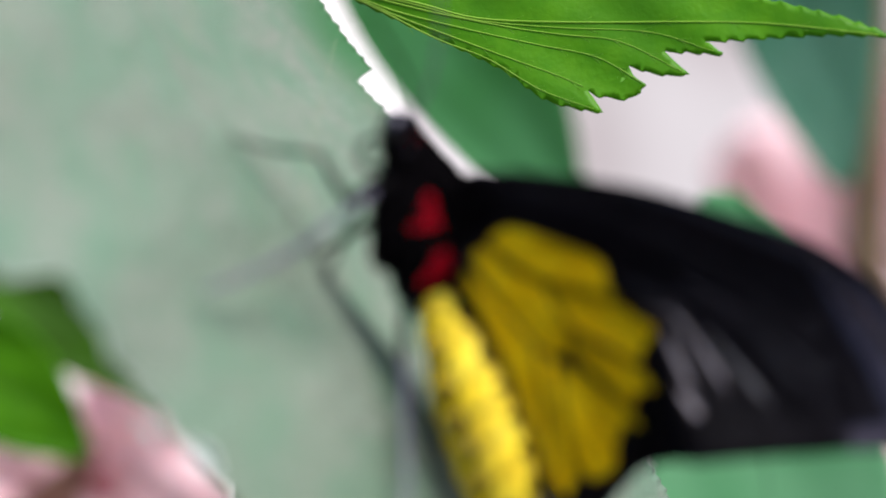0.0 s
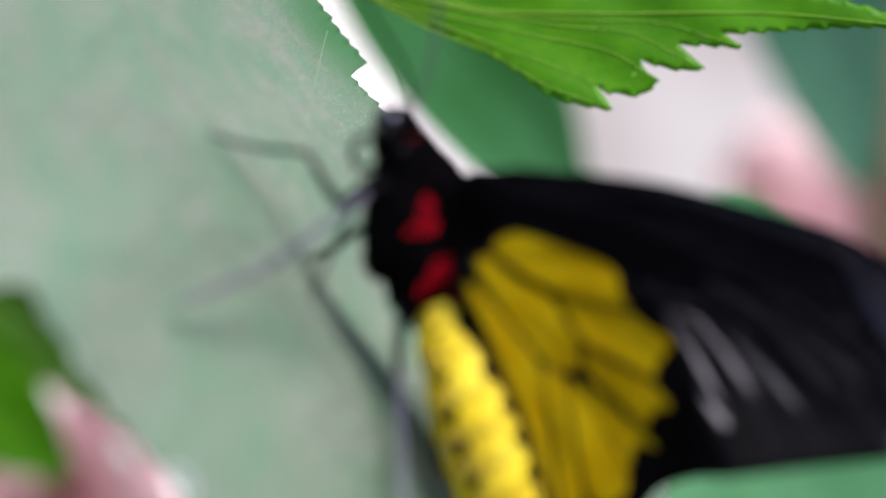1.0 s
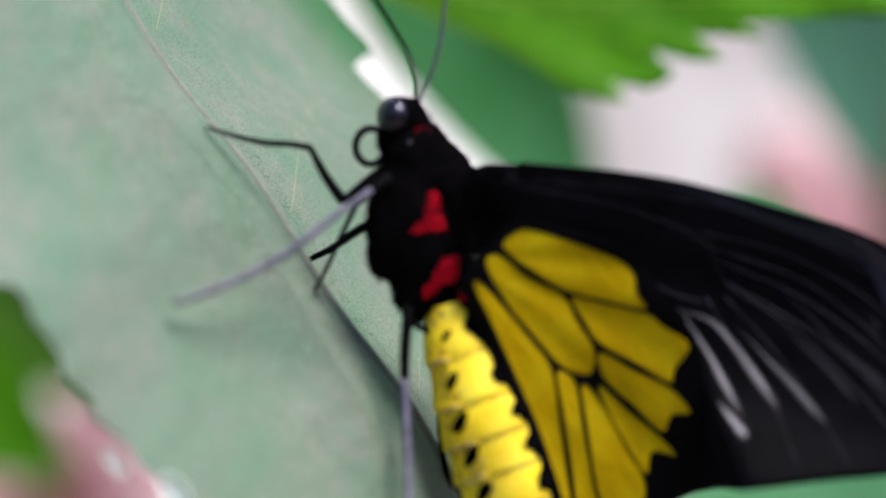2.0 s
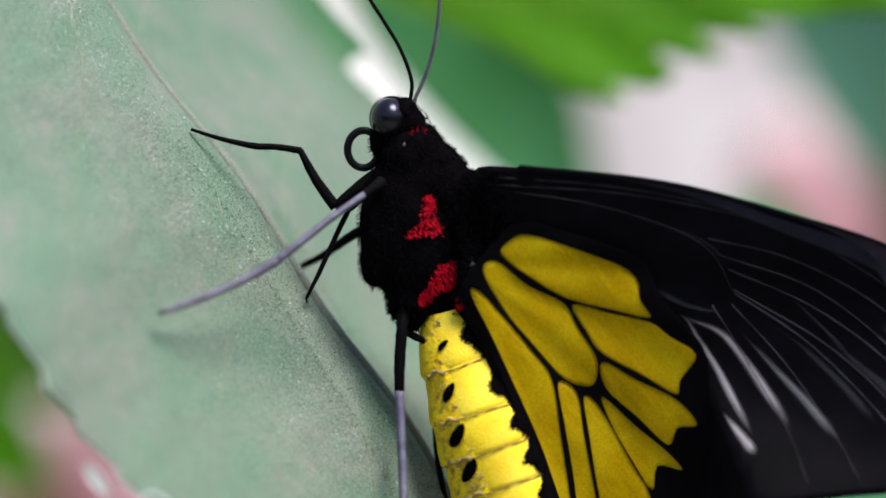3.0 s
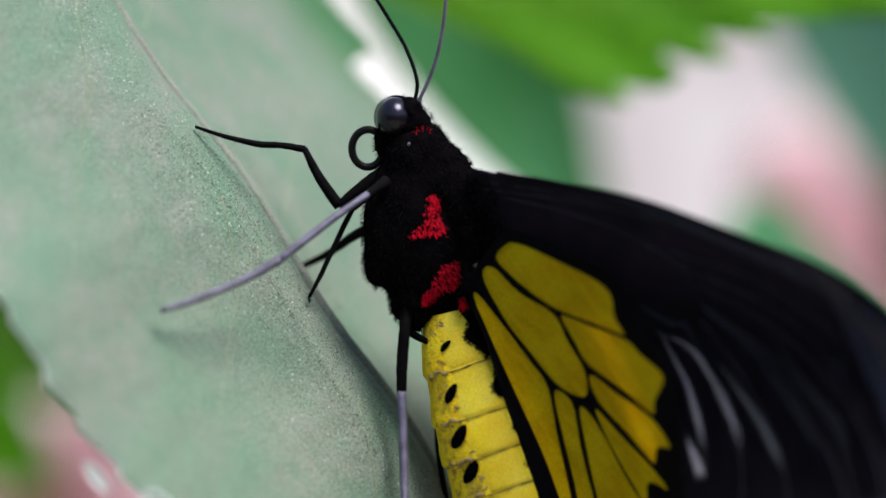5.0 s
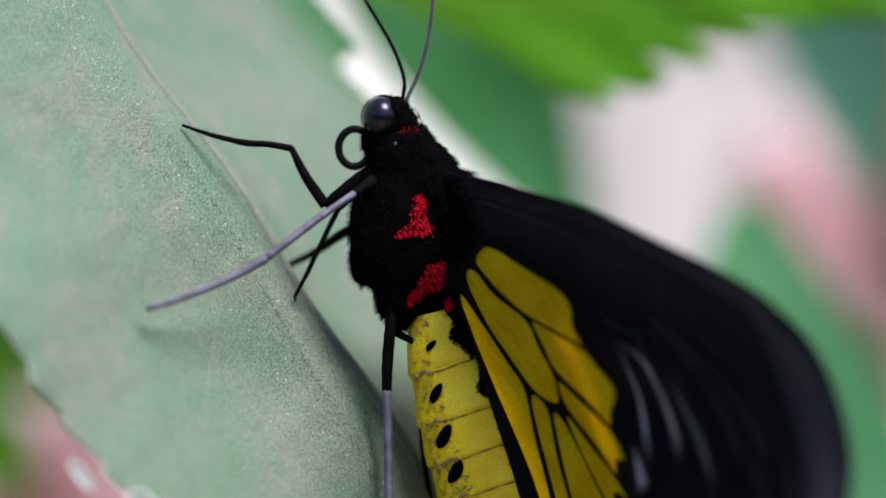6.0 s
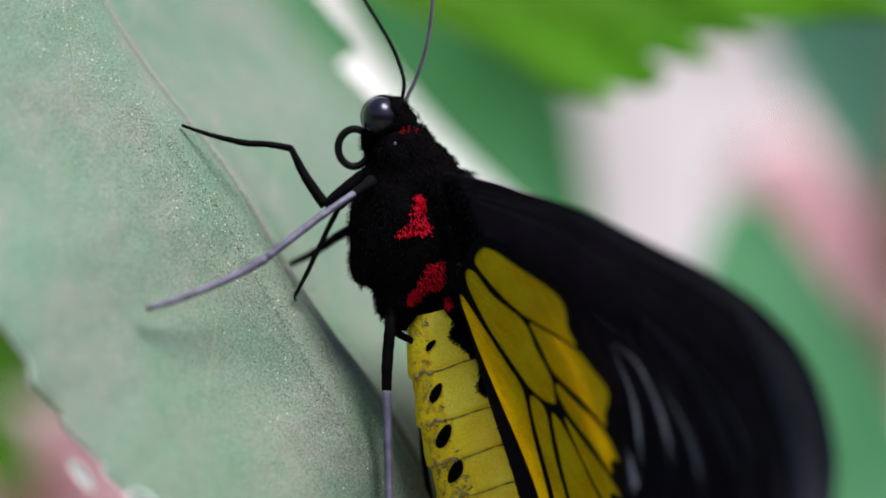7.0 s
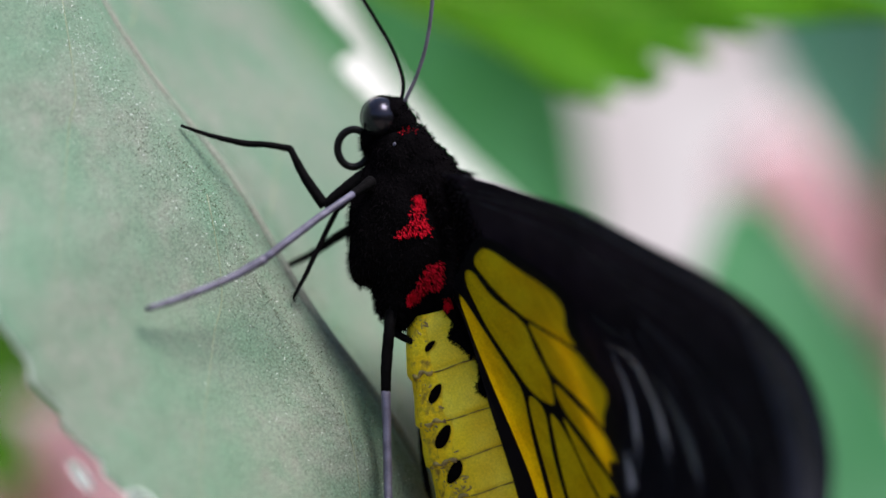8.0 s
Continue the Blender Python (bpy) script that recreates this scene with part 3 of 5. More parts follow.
def toothed(points, per, pitch, depth, seed):
    """An outline with saw teeth that lean towards the tip."""
    line = spline(points, per)
    out, run = [], 0.0
    for i, p in enumerate(line):
        d = line[min(i + 1, len(line) - 1)] - line[max(i - 1, 0)]
        ln = np.linalg.norm(d) + 1e-9
        nrm = np.array((d[1], -d[0])) / ln
        if i:
            run += np.linalg.norm(p - line[i - 1])
        s = run / pitch + 0.3 * noise.noise(Vector((run * 0.2, seed, 0)))
        f = s - math.floor(s)
        out.append(p + nrm * depth * (f if f < 0.8 else (1 - f) * 4))
    return out


TOP_Y = 100.0


def top_depth(x, z):
    return TOP_Y - 0.25 * (x - 20) + 0.32 * (z - 28) + 0.22 * math.sin(x * 0.3 + z * 0.45) + 1.2 * noise.noise(Vector((x * 0.04, z * 0.04, 9.0)))


def build_top_leaf():
    root = new("lobed_leaf")
    root.location = (0, 0, Z0)
    tagged(root, "bright green lobed leaf with sharp teeth and pale veins", "leaf")

    def flat(*pts):
        return [np.array((p[0], p[2])) for p in pts]
    base = flat((-24.2, 100, 46.38))[0]
    # one lobe after another, each from its notch to its tip
    low = flat((-24.2, 100, 46.38), (-16.06, 100, 42.31), (-9.96, 100, 39.26), (0.21, 100, 34.38), (10.38, 100, 29.09), (16.48, 100, 24.51), (21.57, 100, 22.68), (27.46, 100, 21.56))
    low2 = flat((27.46, 100, 21.56), (26.04, 100, 23.8), (24.82, 100, 25.53))
    mid = flat((24.82, 100, 25.53), (26.85, 100, 24.51), (28.48, 100, 24.41), (31.23, 100, 24), (33.26, 100, 24.82), (34.99, 100, 26.54))
    mid2 = flat((34.99, 100, 26.54), (32.95, 100, 28.07), (32.04, 100, 29.9))
    third = flat((32.04, 100, 29.9), (35.8, 100, 28.68), (38.85, 100, 28.17), (42.61, 100, 28.27))
    third2 = flat((42.61, 100, 28.27), (40.38, 100, 30.3), (38.34, 100, 32.44))
    tip = flat((38.34, 100, 32.44), (41.9, 100, 32.34), (48, 100, 31.93), (45.46, 100, 33.96), (51.05, 100, 34.37), (59.18, 100, 34.78), (67.32, 100, 34.98), (76.97, 100, 34.57))
    up = flat((76.97, 100, 34.57), (69.35, 100, 37.62), (59.18, 100, 40.47), (49.01, 100, 43.11), (35.8, 100, 47.38), (15.46, 100, 51.96), (-4.88, 100, 51.97), (-24.2, 100, 46.38))
    edge = []
    for line, depth in ((low, 0.5), (low2, 0.0), (mid, 0.45), (mid2, 0.0), (third, 0.45), (third2, 0.0), (tip, 0.65), (up, 0.65)):
        edge += toothed(line, 26, 3.4, depth, len(edge))[:-1]
    poly_leaf("blade", edge, top_depth, M_TOP, root, "thin bright green blade")
    veins = [
        flat((-22.67, 100, 45.77), (-12, 100, 40.48), (-1.83, 100, 35.19), (7.33, 100, 31.33), (16.48, 100, 25.73), (25.84, 100, 22.17)),
        flat((-22.67, 100, 45.77), (-9.96, 100, 39.87), (0.21, 100, 35.8), (10.38, 100, 31.73), (19.53, 100, 28.27), (24.01, 100, 26.24)),
        flat((-22.67, 100, 45.77), (-9.96, 100, 40.58), (5.29, 100, 36.41), (16.48, 100, 33.76), (26.65, 100, 31.42), (34.38, 100, 26.75)),
        flat((-22.67, 100, 45.77), (-5.89, 100, 40.88), (10.38, 100, 37.22), (20.55, 100, 35.59), (30.72, 100, 34.17), (41.39, 100, 28.68)),
        flat((-22.67, 100, 45.77), (-5.89, 100, 41.49), (5.29, 100, 38.44), (20.55, 100, 36.81), (35.8, 100, 35.9), (46.78, 100, 32.24)),
        flat((-22.67, 100, 45.77), (-5.89, 100, 41.9), (5.29, 100, 38.85), (20.55, 100, 37.83), (40.88, 100, 37.62), (56.13, 100, 37.11), (74.94, 100, 34.77)),
        flat((-22.67, 100, 45.77), (-5.89, 100, 44.14), (10.38, 100, 44.34), (30.71, 100, 44.34), (45.96, 100, 42.81))]
    for v, line in enumerate(veins):
        pts = [(p[0], top_depth(p[0], p[1]) - 0.16, p[1]) for p in spline(line, 7)]
        n = len(pts)
        part("vein", tube(pts, [(0.27 if v == 5 else 0.20) - 0.14 * k / n for k in range(n)], 6, 1), M_TOP_VEIN, root)
        # small side veins
        for s in (0.3, 0.42, 0.54, 0.66, 0.78, 0.9):
            a = np.array(pts[int(s * (n - 1))])
            d = np.array(pts[int(s * (n - 1)) + 1]) - a
            for sgn in (1, -1):
                b = a + d / np.linalg.norm(d) * 2.2 + np.array((0.3 * sgn, 0, 1.1 * sgn)) * (1.2 - 0.5 * s)
                b[1] = top_depth(b[0], b[2]) - 0.12
                m2 = (a + b) / 2 + d * 0.05
                m2[1] = top_depth(m2[0], m2[2]) - 0.13
                part("vein", tube([a, m2, b], [0.06, 0.045, 0.025], 5, 2), M_TOP_FINE, root)
    part("stalk", tube([(base[0] + 1, TOP_Y + 2, base[1] + 1), (base[0] - 12, TOP_Y + 6, base[1] + 14), (base[0] - 14, TOP_Y + 34, base[1] + 50), (-36, 140, base[1] + 55)], [0.8, 0.9, 1.0, 1.1], 8), M_STEM, root, "green leaf stalk")


build_top_leaf()


# ---------------------------------------------------------------- leaves, flowers and stems behind
def simple_leaf(name, base, tip, half, material, label, way, cup=0.15, teeth=0.8, seed=0):
    """A pointed leaf from base to tip (mm) with a midrib, drooping and cupped."""
    base, tip = np.array(base), np.array(tip)
    ax = tip - base
    ln = np.linalg.norm(ax)
    ax = ax / ln
    side = np.cross(ax, np.array((0, -1.0, 0)))
    side /= np.linalg.norm(side)
    nrm = np.cross(side, ax)
    verts, faces = [], []
    n, c = 90, 12
    for i in range(n + 1):
        s = i / n
        w = half * (math.sin(math.pi * min(1, s * 0.92 + 0.04) ** 0.75) ** 0.8) * (1 - 0.15 * s) + 0.05
        w += serrate(s * ln, 5.0, teeth, seed) * (0.1 < s < 0.97)
        for j in range(-c, c + 1):
            k = j / c
            p = base + ax * ln * s + side * w * k + nrm * (cup * w * k * k + 1.5 * math.sin(s * 5 + seed) + 0.25 * math.sin(k * 7 + s * 9))
            verts.append(tuple(p))
    m = 2 * c + 1
    for i in range(n):
        for j in range(2 * c):
            a = i * m + j
            faces.append((a, a + 1, a + m + 1, a + m))
    root = new(name)
    root.location = (0, 0, Z0)
    tagged(root, label, "leaf")
    blade = part("blade", (verts, faces), material, root)
    sol = blade.modifiers.new("thickness", "SOLIDIFY")
    sol.thickness = 0.0004
    rib = [base + ax * ln * s + nrm * (1.5 * math.sin(s * 5 + seed) - 0.3) for s in np.linspace(0, 0.98, 10)]
    part("midrib", tube(rib, [0.9 - 0.7 * k / 9 for k in range(10)], 6, 2), material, root)
    stalk = [base + ax * 2, base - ax * 10] + [np.array(w, float) for w in way]
    part("stalk", tube(stalk, [0.9] * len(stalk), 8), M_STEM, root, "thin green leaf stalk")
    return root


simple_leaf("green_leaf", (-22.4, 322, 94.0), (31.2, 332, -2.3), 23.0, M_BACK, "dark green leaf hanging behind the butterfly", [(-50, 200, 120), (-37, 142, 128)], seed=1)
simple_leaf("green_leaf", (82.0, 370, 96.0), (101.5, 385, 13.0), 20.0, M_BACK2, "blue-green leaf hanging behind the flowers", [(40, 300, 170), (-36, 142, 180)], seed=2)
simple_leaf("green_leaf", (76.94, 240, -94.49), (61.22, 270, 9.11), 28.0, M_BACK3, "mid-green leaf standing up behind the wings", [(30, 180, -110), (-35, 142, -118)], seed=3)
simple_leaf("green_leaf", (-113.0, 330, 2.5), (-67, 330, -38.5), 16.0, M_SHADE, "dark shaded green leaf below the large leaf", [(-140, 220, -75), (-37, 141, -118)], seed=4)
simple_leaf("green_leaf", (-118, 320, -24.5), (-86, 315, -52.0), 14.2, M_TOP, "bright green leaf below the large leaf", [(-130, 215, -80), (-37, 139, -130)], seed=5)

simple_leaf("withered_leaf", (-124, 415, -98), (-92, 402, -55), 9.0, M_DRY, "withered brown leaf behind the flower", [(-120, 330, -130), (-37, 143, -140)], seed=6)


def build_twig():
    root = new("woody_twig")
    tagged(root, "upright brown woody twig behind the flowers", "twig")
    rng = np.random.default_rng(31)
    pts = [(116 + 0.004 * (z - 1200) + rng.normal(0, 0.8), 452 + rng.normal(0, 0.8), z) for z in range(-5, 1501, 75)]
    part("main_stem", tube(pts, [8.0 - 2.5 * k / len(pts) for k in range(len(pts))], 10, 4, 0.06, rng), M_TWIG, root, "rough brown bark")


build_twig()


def build_shrub():
    root = new("shrub_stem")
    tagged(root, "slender woody shrub stem that carries the leaves", "stem")
    rng = np.random.default_rng(8)
    pts = [(-36 + rng.normal(0, 0.6), 140 + rng.normal(0, 0.6), z) for z in range(-5, 1500, 60)]
    part("main_stem", tube(pts, [5.5 - 4.0 * k / len(pts) for k in range(len(pts))], 10, 4, 0.05, rng), M_STEM, root, "brownish green woody stem")


build_shrub()


def build_flower(center, scale, count, seed):
    root = new("pink_flower")
    root.location = (0, 0, Z0)
    tagged(root, "pink flower with broad soft petals", "flower")
    rng = np.random.default_rng(seed)
    c = np.array(center)
    for k in range(count):
        a = 2 * math.pi * k / count + rng.uniform(-0.2, 0.2)
        d = np.array((math.cos(a), -0.25, math.sin(a)))
        s = np.array((-math.sin(a), 0, math.cos(a)))
        verts, faces = [], []
        for i in range(13):
            u = i / 12
            w = 0.42 * math.sin(math.pi * (0.08 + 0.86 * u)) ** 0.7
            for j in range(-5, 6):
                q = j / 5
                p = c + scale * (d * u + s * w * q + np.array((0, 0.25 * q * q * w - 0.15 * u * u + 0.04 * math.sin(7 * u + 5 * q), 0)))
                verts.append(tuple(p))
        for i in range(12):
            for j in range(10):
                b = i * 11 + j
                faces.append((b, b + 1, b + 12, b + 11))
        ob = part("petal", (verts, faces), M_PETAL, root)
        sol = ob.modifiers.new("thickness", "SOLIDIFY")
        sol.thickness = 0.0004
    part("calyx", ball(c + np.array((0, 2, 0)), (scale * 0.16,) * 3, 0, 16, 10, 0.2, seed), M_PETAL_DARK, root, "dark red flower centre")
    part("stalk", tube([c, c + np.array((3, 6, -25)), c + np.array((6, 14, -120)), c + np.array((9, 20, -700)), np.array((c[0] + 12, c[1] + 24, -1203))], [1.2, 1.3, 1.6, 2.4, 3.0], 8), M_STEM, root)


build_flower((133.5, 620, -12.0), 61, 5, 1)
build_flower((-92.0, 430, -67.0), 38, 5, 2)


# ---------------------------------------------------------------- the butterfly
butterfly = new("butterfly")
butterfly.location = (0, 0, Z0)
tagged(butterfly, "black and yellow birdwing butterfly with red-spotted thorax clinging to a leaf", "butterfly")

AX = -12.1                       # lean of the body's long axis
RNG = np.random.default_rng(11)


def build_body():
    th_c, th_r = (-4.43, 0, 0.64), (6.2, 5.4, 11.4)
    geo = merge(ball(th_c, th_r, AX, 40, 28, 0.10, 1),
                ball((-8.57, 0, 0.36), (3.0, 4.4, 5.2), 0, 24, 16, 0.1, 2), ball((-9.43, 0, 2.93), (2.2, 4.0, 4.2), 0, 20, 14, 0.1, 21), ball((-9.57, 0, -2.36), (2.0, 3.8, 3.0), 0, 20, 14, 0.1, 22), ball((-8.57, 0, -2.93), (1.8, 3.6, 2.6), 0, 20, 14, 0.1, 23),
                ball((-4.93, 0, -7.07), (3.2, 4.4, 3.8), AX, 24, 16, 0.15, 3),
                ball((-2.07, 0, 7.57), (4.3, 4.8, 5.0), 30, 24, 16, 0.1, 4),
                ball((-3.95, 0, 12.05), (3.2, 3.6, 3.4), 0, 24, 16, 0.1, 7),
                ball((1.14, 0, 4), (2.6, 5.0, 6.0), AX, 24, 16, 0.1, 6),
                ball((-5.43, 0, 11.14), (3.6, 4.0, 4.2), 20, 24, 16, 0.1, 5), ball((2.21, 0, 7.93), (1.8, 5.4, 1.4), -20, 20, 14, 0.1, 31), ball((-1.35, 0, 10.35), (2.4, 4.2, 2.6), 0, 20, 14, 0.1, 33), ball((1.71, 0, -7.21), (2.1, 4.9, 3.6), AX, 20, 14, 0.1, 32), ball((2.86, 0, -9.93), (1.9, 4.2, 3.4), AX, 20, 14, 0.1, 34))
    thorax = part("thorax", geo, M_BODY, butterfly, "black furry thorax")
    rm = thorax.modifiers.new("union", "REMESH")
    rm.mode, rm.voxel_size, rm.use_smooth_shade = "VOXEL", 0.00035, True
    sm = thorax.modifiers.new("soften", "SMOOTH")
    sm.factor, sm.iterations = 0.6, 8
    # outlines of the red patches, x and z
    red_1 = [(-3.40, 5.6), (-2.45, 6.0), (-1.95, 4.8), (-2.1, 3.3), (-1.2, 2.0), (-1.35, 1.2), (-3.14, 0.9), (-5.7, 0.6), (-5.4, 1.2), (-4.1, 2.2), (-3.65, 3.5)]
    red_2 = [(-1.6, -2.8), (-0.1, -2.4), (0.45, -3.0), (0.4, -4.6), (0.0, -5.6), (-1.8, -6.2), (-3.2, -7.3), (-4.0, -7.8), (-4.1, -7.3), (-3.2, -5.7), (-2.2, -4.3)]
    red_3 = [(1.0, -6.9), (1.35, -6.9), (1.45, -8.1), (1.0, -8.3)]
    NECK = (-4.14, 0, 14.14)

    def inside(poly, p):
        hit = False
        if p[1] > -1 or not (-6 < p[0] < 2 and -9 < p[2] < 6.2):
            return False
        for (x0, z0), (x1, z1) in zip(poly, poly[1:] + poly[:1]):
            if (z0 > p[2]) != (z1 > p[2]) and p[0] < x0 + (x1 - x0) * (p[2] - z0) / (z1 - z0):
                hit = not hit
        return hit
    in1, in2, in4 = (lambda p: inside(red_1, p)), (lambda p: inside(red_2, p)), (lambda p: inside(red_3, p))
    in3 = lambda p: p[1] < 0 and abs(p[0] - NECK[0] - 0.5 * (p[2] - NECK[2])) < 1.1 and abs(p[2] - NECK[2]) < 0.45
    spotted = lambda p: in1(p) or in2(p) or in3(p) or in4(p)
    lumps = [(th_c, th_r, AX, 7000), ((-8.57, 0, 0.36), (3.0, 4.4, 5.2), 0, 1500), ((-9.43, 0, 2.93), (2.2, 4.0, 4.2), 0, 900), ((-9.57, 0, -2.36), (2.0, 3.8, 3.0), 0, 700), ((-4.93, 0, -7.07), (3.2, 4.4, 3.8), AX, 1800),
             ((-2.07, 0, 7.57), (4.3, 4.8, 5.0), 30, 2200), ((1.14, 0, 4), (2.6, 5.0, 6.0), AX, 1600), ((-3.95, 0, 12.05), (3.2, 3.6, 3.4), 0, 1300), ((-5.43, 0, 11.14), (3.6, 4.0, 4.2), 20, 1400), ((-5.14, 0, 14.93), (2.6, 3.0, 2.6), 0, 500), ((2.21, 0, 7.93), (1.8, 5.4, 1.4), -20, 600), ((-1.35, 0, 10.35), (2.4, 4.2, 2.6), 0, 700), ((1.71, 0, -7.21), (2.1, 4.9, 3.6), AX, 700), ((2.86, 0, -9.93), (1.9, 4.2, 3.4), AX, 500), ((-6, 0, 16.71), (2.0, 2.9, 1.95), 0, 500)]
    spots = []
    for c, r, t, count in lumps:
        spots += ellipsoid_spots(c, r, t, count, RNG)
        black = [s for s in spots if not spotted(s[0])]
    part("fur", hairs(black, RNG, 0.62, 0.045, (0.1, 0.0, -0.55)), M_HAIR, thorax, "short black hairs")
    for name, test in (("red_patch", in1), ("red_patch", in2), ("red_patch", in4), ("red_collar", in3)):
        sp = []
        for c, r, t, count in lumps:
            sp += [q for q in ellipsoid_spots(c, np.array(r) * 1.02, t, 40000, RNG) if q[1][1] < 0.3 and test(q[0] + RNG.normal(0, 0.2, 3) - np.array((0, 0, 0.2)))]
        part(name, hairs(sp[::40] if name == "red_collar" else sp, RNG, 0.5, 0.05, (0.1, -0.1, -0.6), 0.2), M_RED, thorax, "patch of bright red hairs")
    roots = []
    for k in range(1500):
        t = RNG.uniform(0, 1)
        x0, z0 = (1 - t) * (2.5, 0, 9.4)[0] + t * (2, 0, -7.07)[0], (1 - t) * (2.5, 0, 9.4)[2] + t * (2, 0, -7.07)[2]
        for sgn in (1, -1):
            roots.append((np.array((x0 + RNG.normal(0, 0.7), -sgn * 5.6 + RNG.normal(0, 0.15), z0)), np.array((0.8, -0.35 * sgn, -0.2))))
    part("wing_root_fur", hairs(roots, RNG, 1.1, 0.05, (0.3, 0.0, -0.3), 0.35), M_HAIR, thorax, "long black hairs over the wing roots")
    # head
    head = part("head", merge(ball((-5.64, 0, 15.21), (2.6, 2.8, 2.6), 0, 24, 16, 0.1, 8), ball((-6, 0, 16.71), (2.0, 2.9, 1.95), 0, 24, 16, 0.1, 11), ball((-7.36, 0, 16.21), (2.55, 2.5, 2.7), 0, 24, 16, 0.02, 12), ball((-9.21, 0, 12.79), (1.0, 1.6, 1.9), -10, 16, 12, 0.1, 9)), M_BODY, butterfly, "black head")
    part("eye", ball((-7.62, -0.5, 16.02), (2.45, 3.1, 2.65), 0, 36, 24), M_EYE, head, "large glossy black compound eye")
    part("eye", ball((-7.74, 1.6, 16.13), (2.6, 2.3, 2.75), 0, 36, 24), M_EYE, head, "large glossy black compound eye")
    part("palps", hairs(ellipsoid_spots((-9.21, 0, 12.79), (1.0, 1.6, 1.9), -10, 260, RNG) + ellipsoid_spots((-6.36, 0, 17.93), (1.6, 1.8, 0.6), 0, 160, RNG), RNG, 0.6, 0.04, (-0.2, 0, 0)), M_HAIR, head, "bristly black mouth palps")
    part("pale_tuft", ball((-5.8, -3.6, 12.6), (0.2, 0.15, 0.26), 20, 10, 8, 0.2, 4), M_LEG_GREY, head, "tiny white scale tuft behind the eye")
    coil = []
    for k in range(26):
        a = radians(60 + 14.5 * k)
        r = 2.35 - 0.012 * k
        c0 = (-11, 0, 12.07)
        coil.append((c0[0] + 1.0 * r * math.cos(a) * 0.9, -0.4 + 0.03 * k, c0[2] + 1.05 * r * math.sin(a)))
    part("proboscis", tube(coil, [0.5] * 20 + [0.42, 0.35, 0.3, 0.25, 0.2, 0.15], 10, 3), M_GLOSS, head, "coiled glossy black proboscis")
    for pts, m, lab in ((((-5.08, 0.6, 18.1), (-4.87, 0.8, 20.82), (-6.23, 1.4, 24.79), (-8.54, 2.2, 28.78), (-10.78, 3, 32.43), (-13.26, 4, 37.18), (-15.45, 5, 42.68)), M_LEG, "thin dark antenna"),
                        (((-4.71, -0.6, 17.9), (-3.07, -0.8, 21.46), (-1.92, -1.2, 25.36), (-1.28, -1.6, 29.97), (-1.07, -2, 34.92), (-1.14, -2.4, 40.57), (-1.7, -2.8, 46.21)), M_ANT_GREY, "thin ringed grey antenna")):
        line = spline(pts, 10)
        n = len(line)
        geo = tube(line, [(0.27 if k % 2 else 0.23) * (1 + (0.5 if k > n - 10 else 0)) for k in range(n)], 10, 2)
        part("antenna", geo, m, butterfly, lab)


build_body()


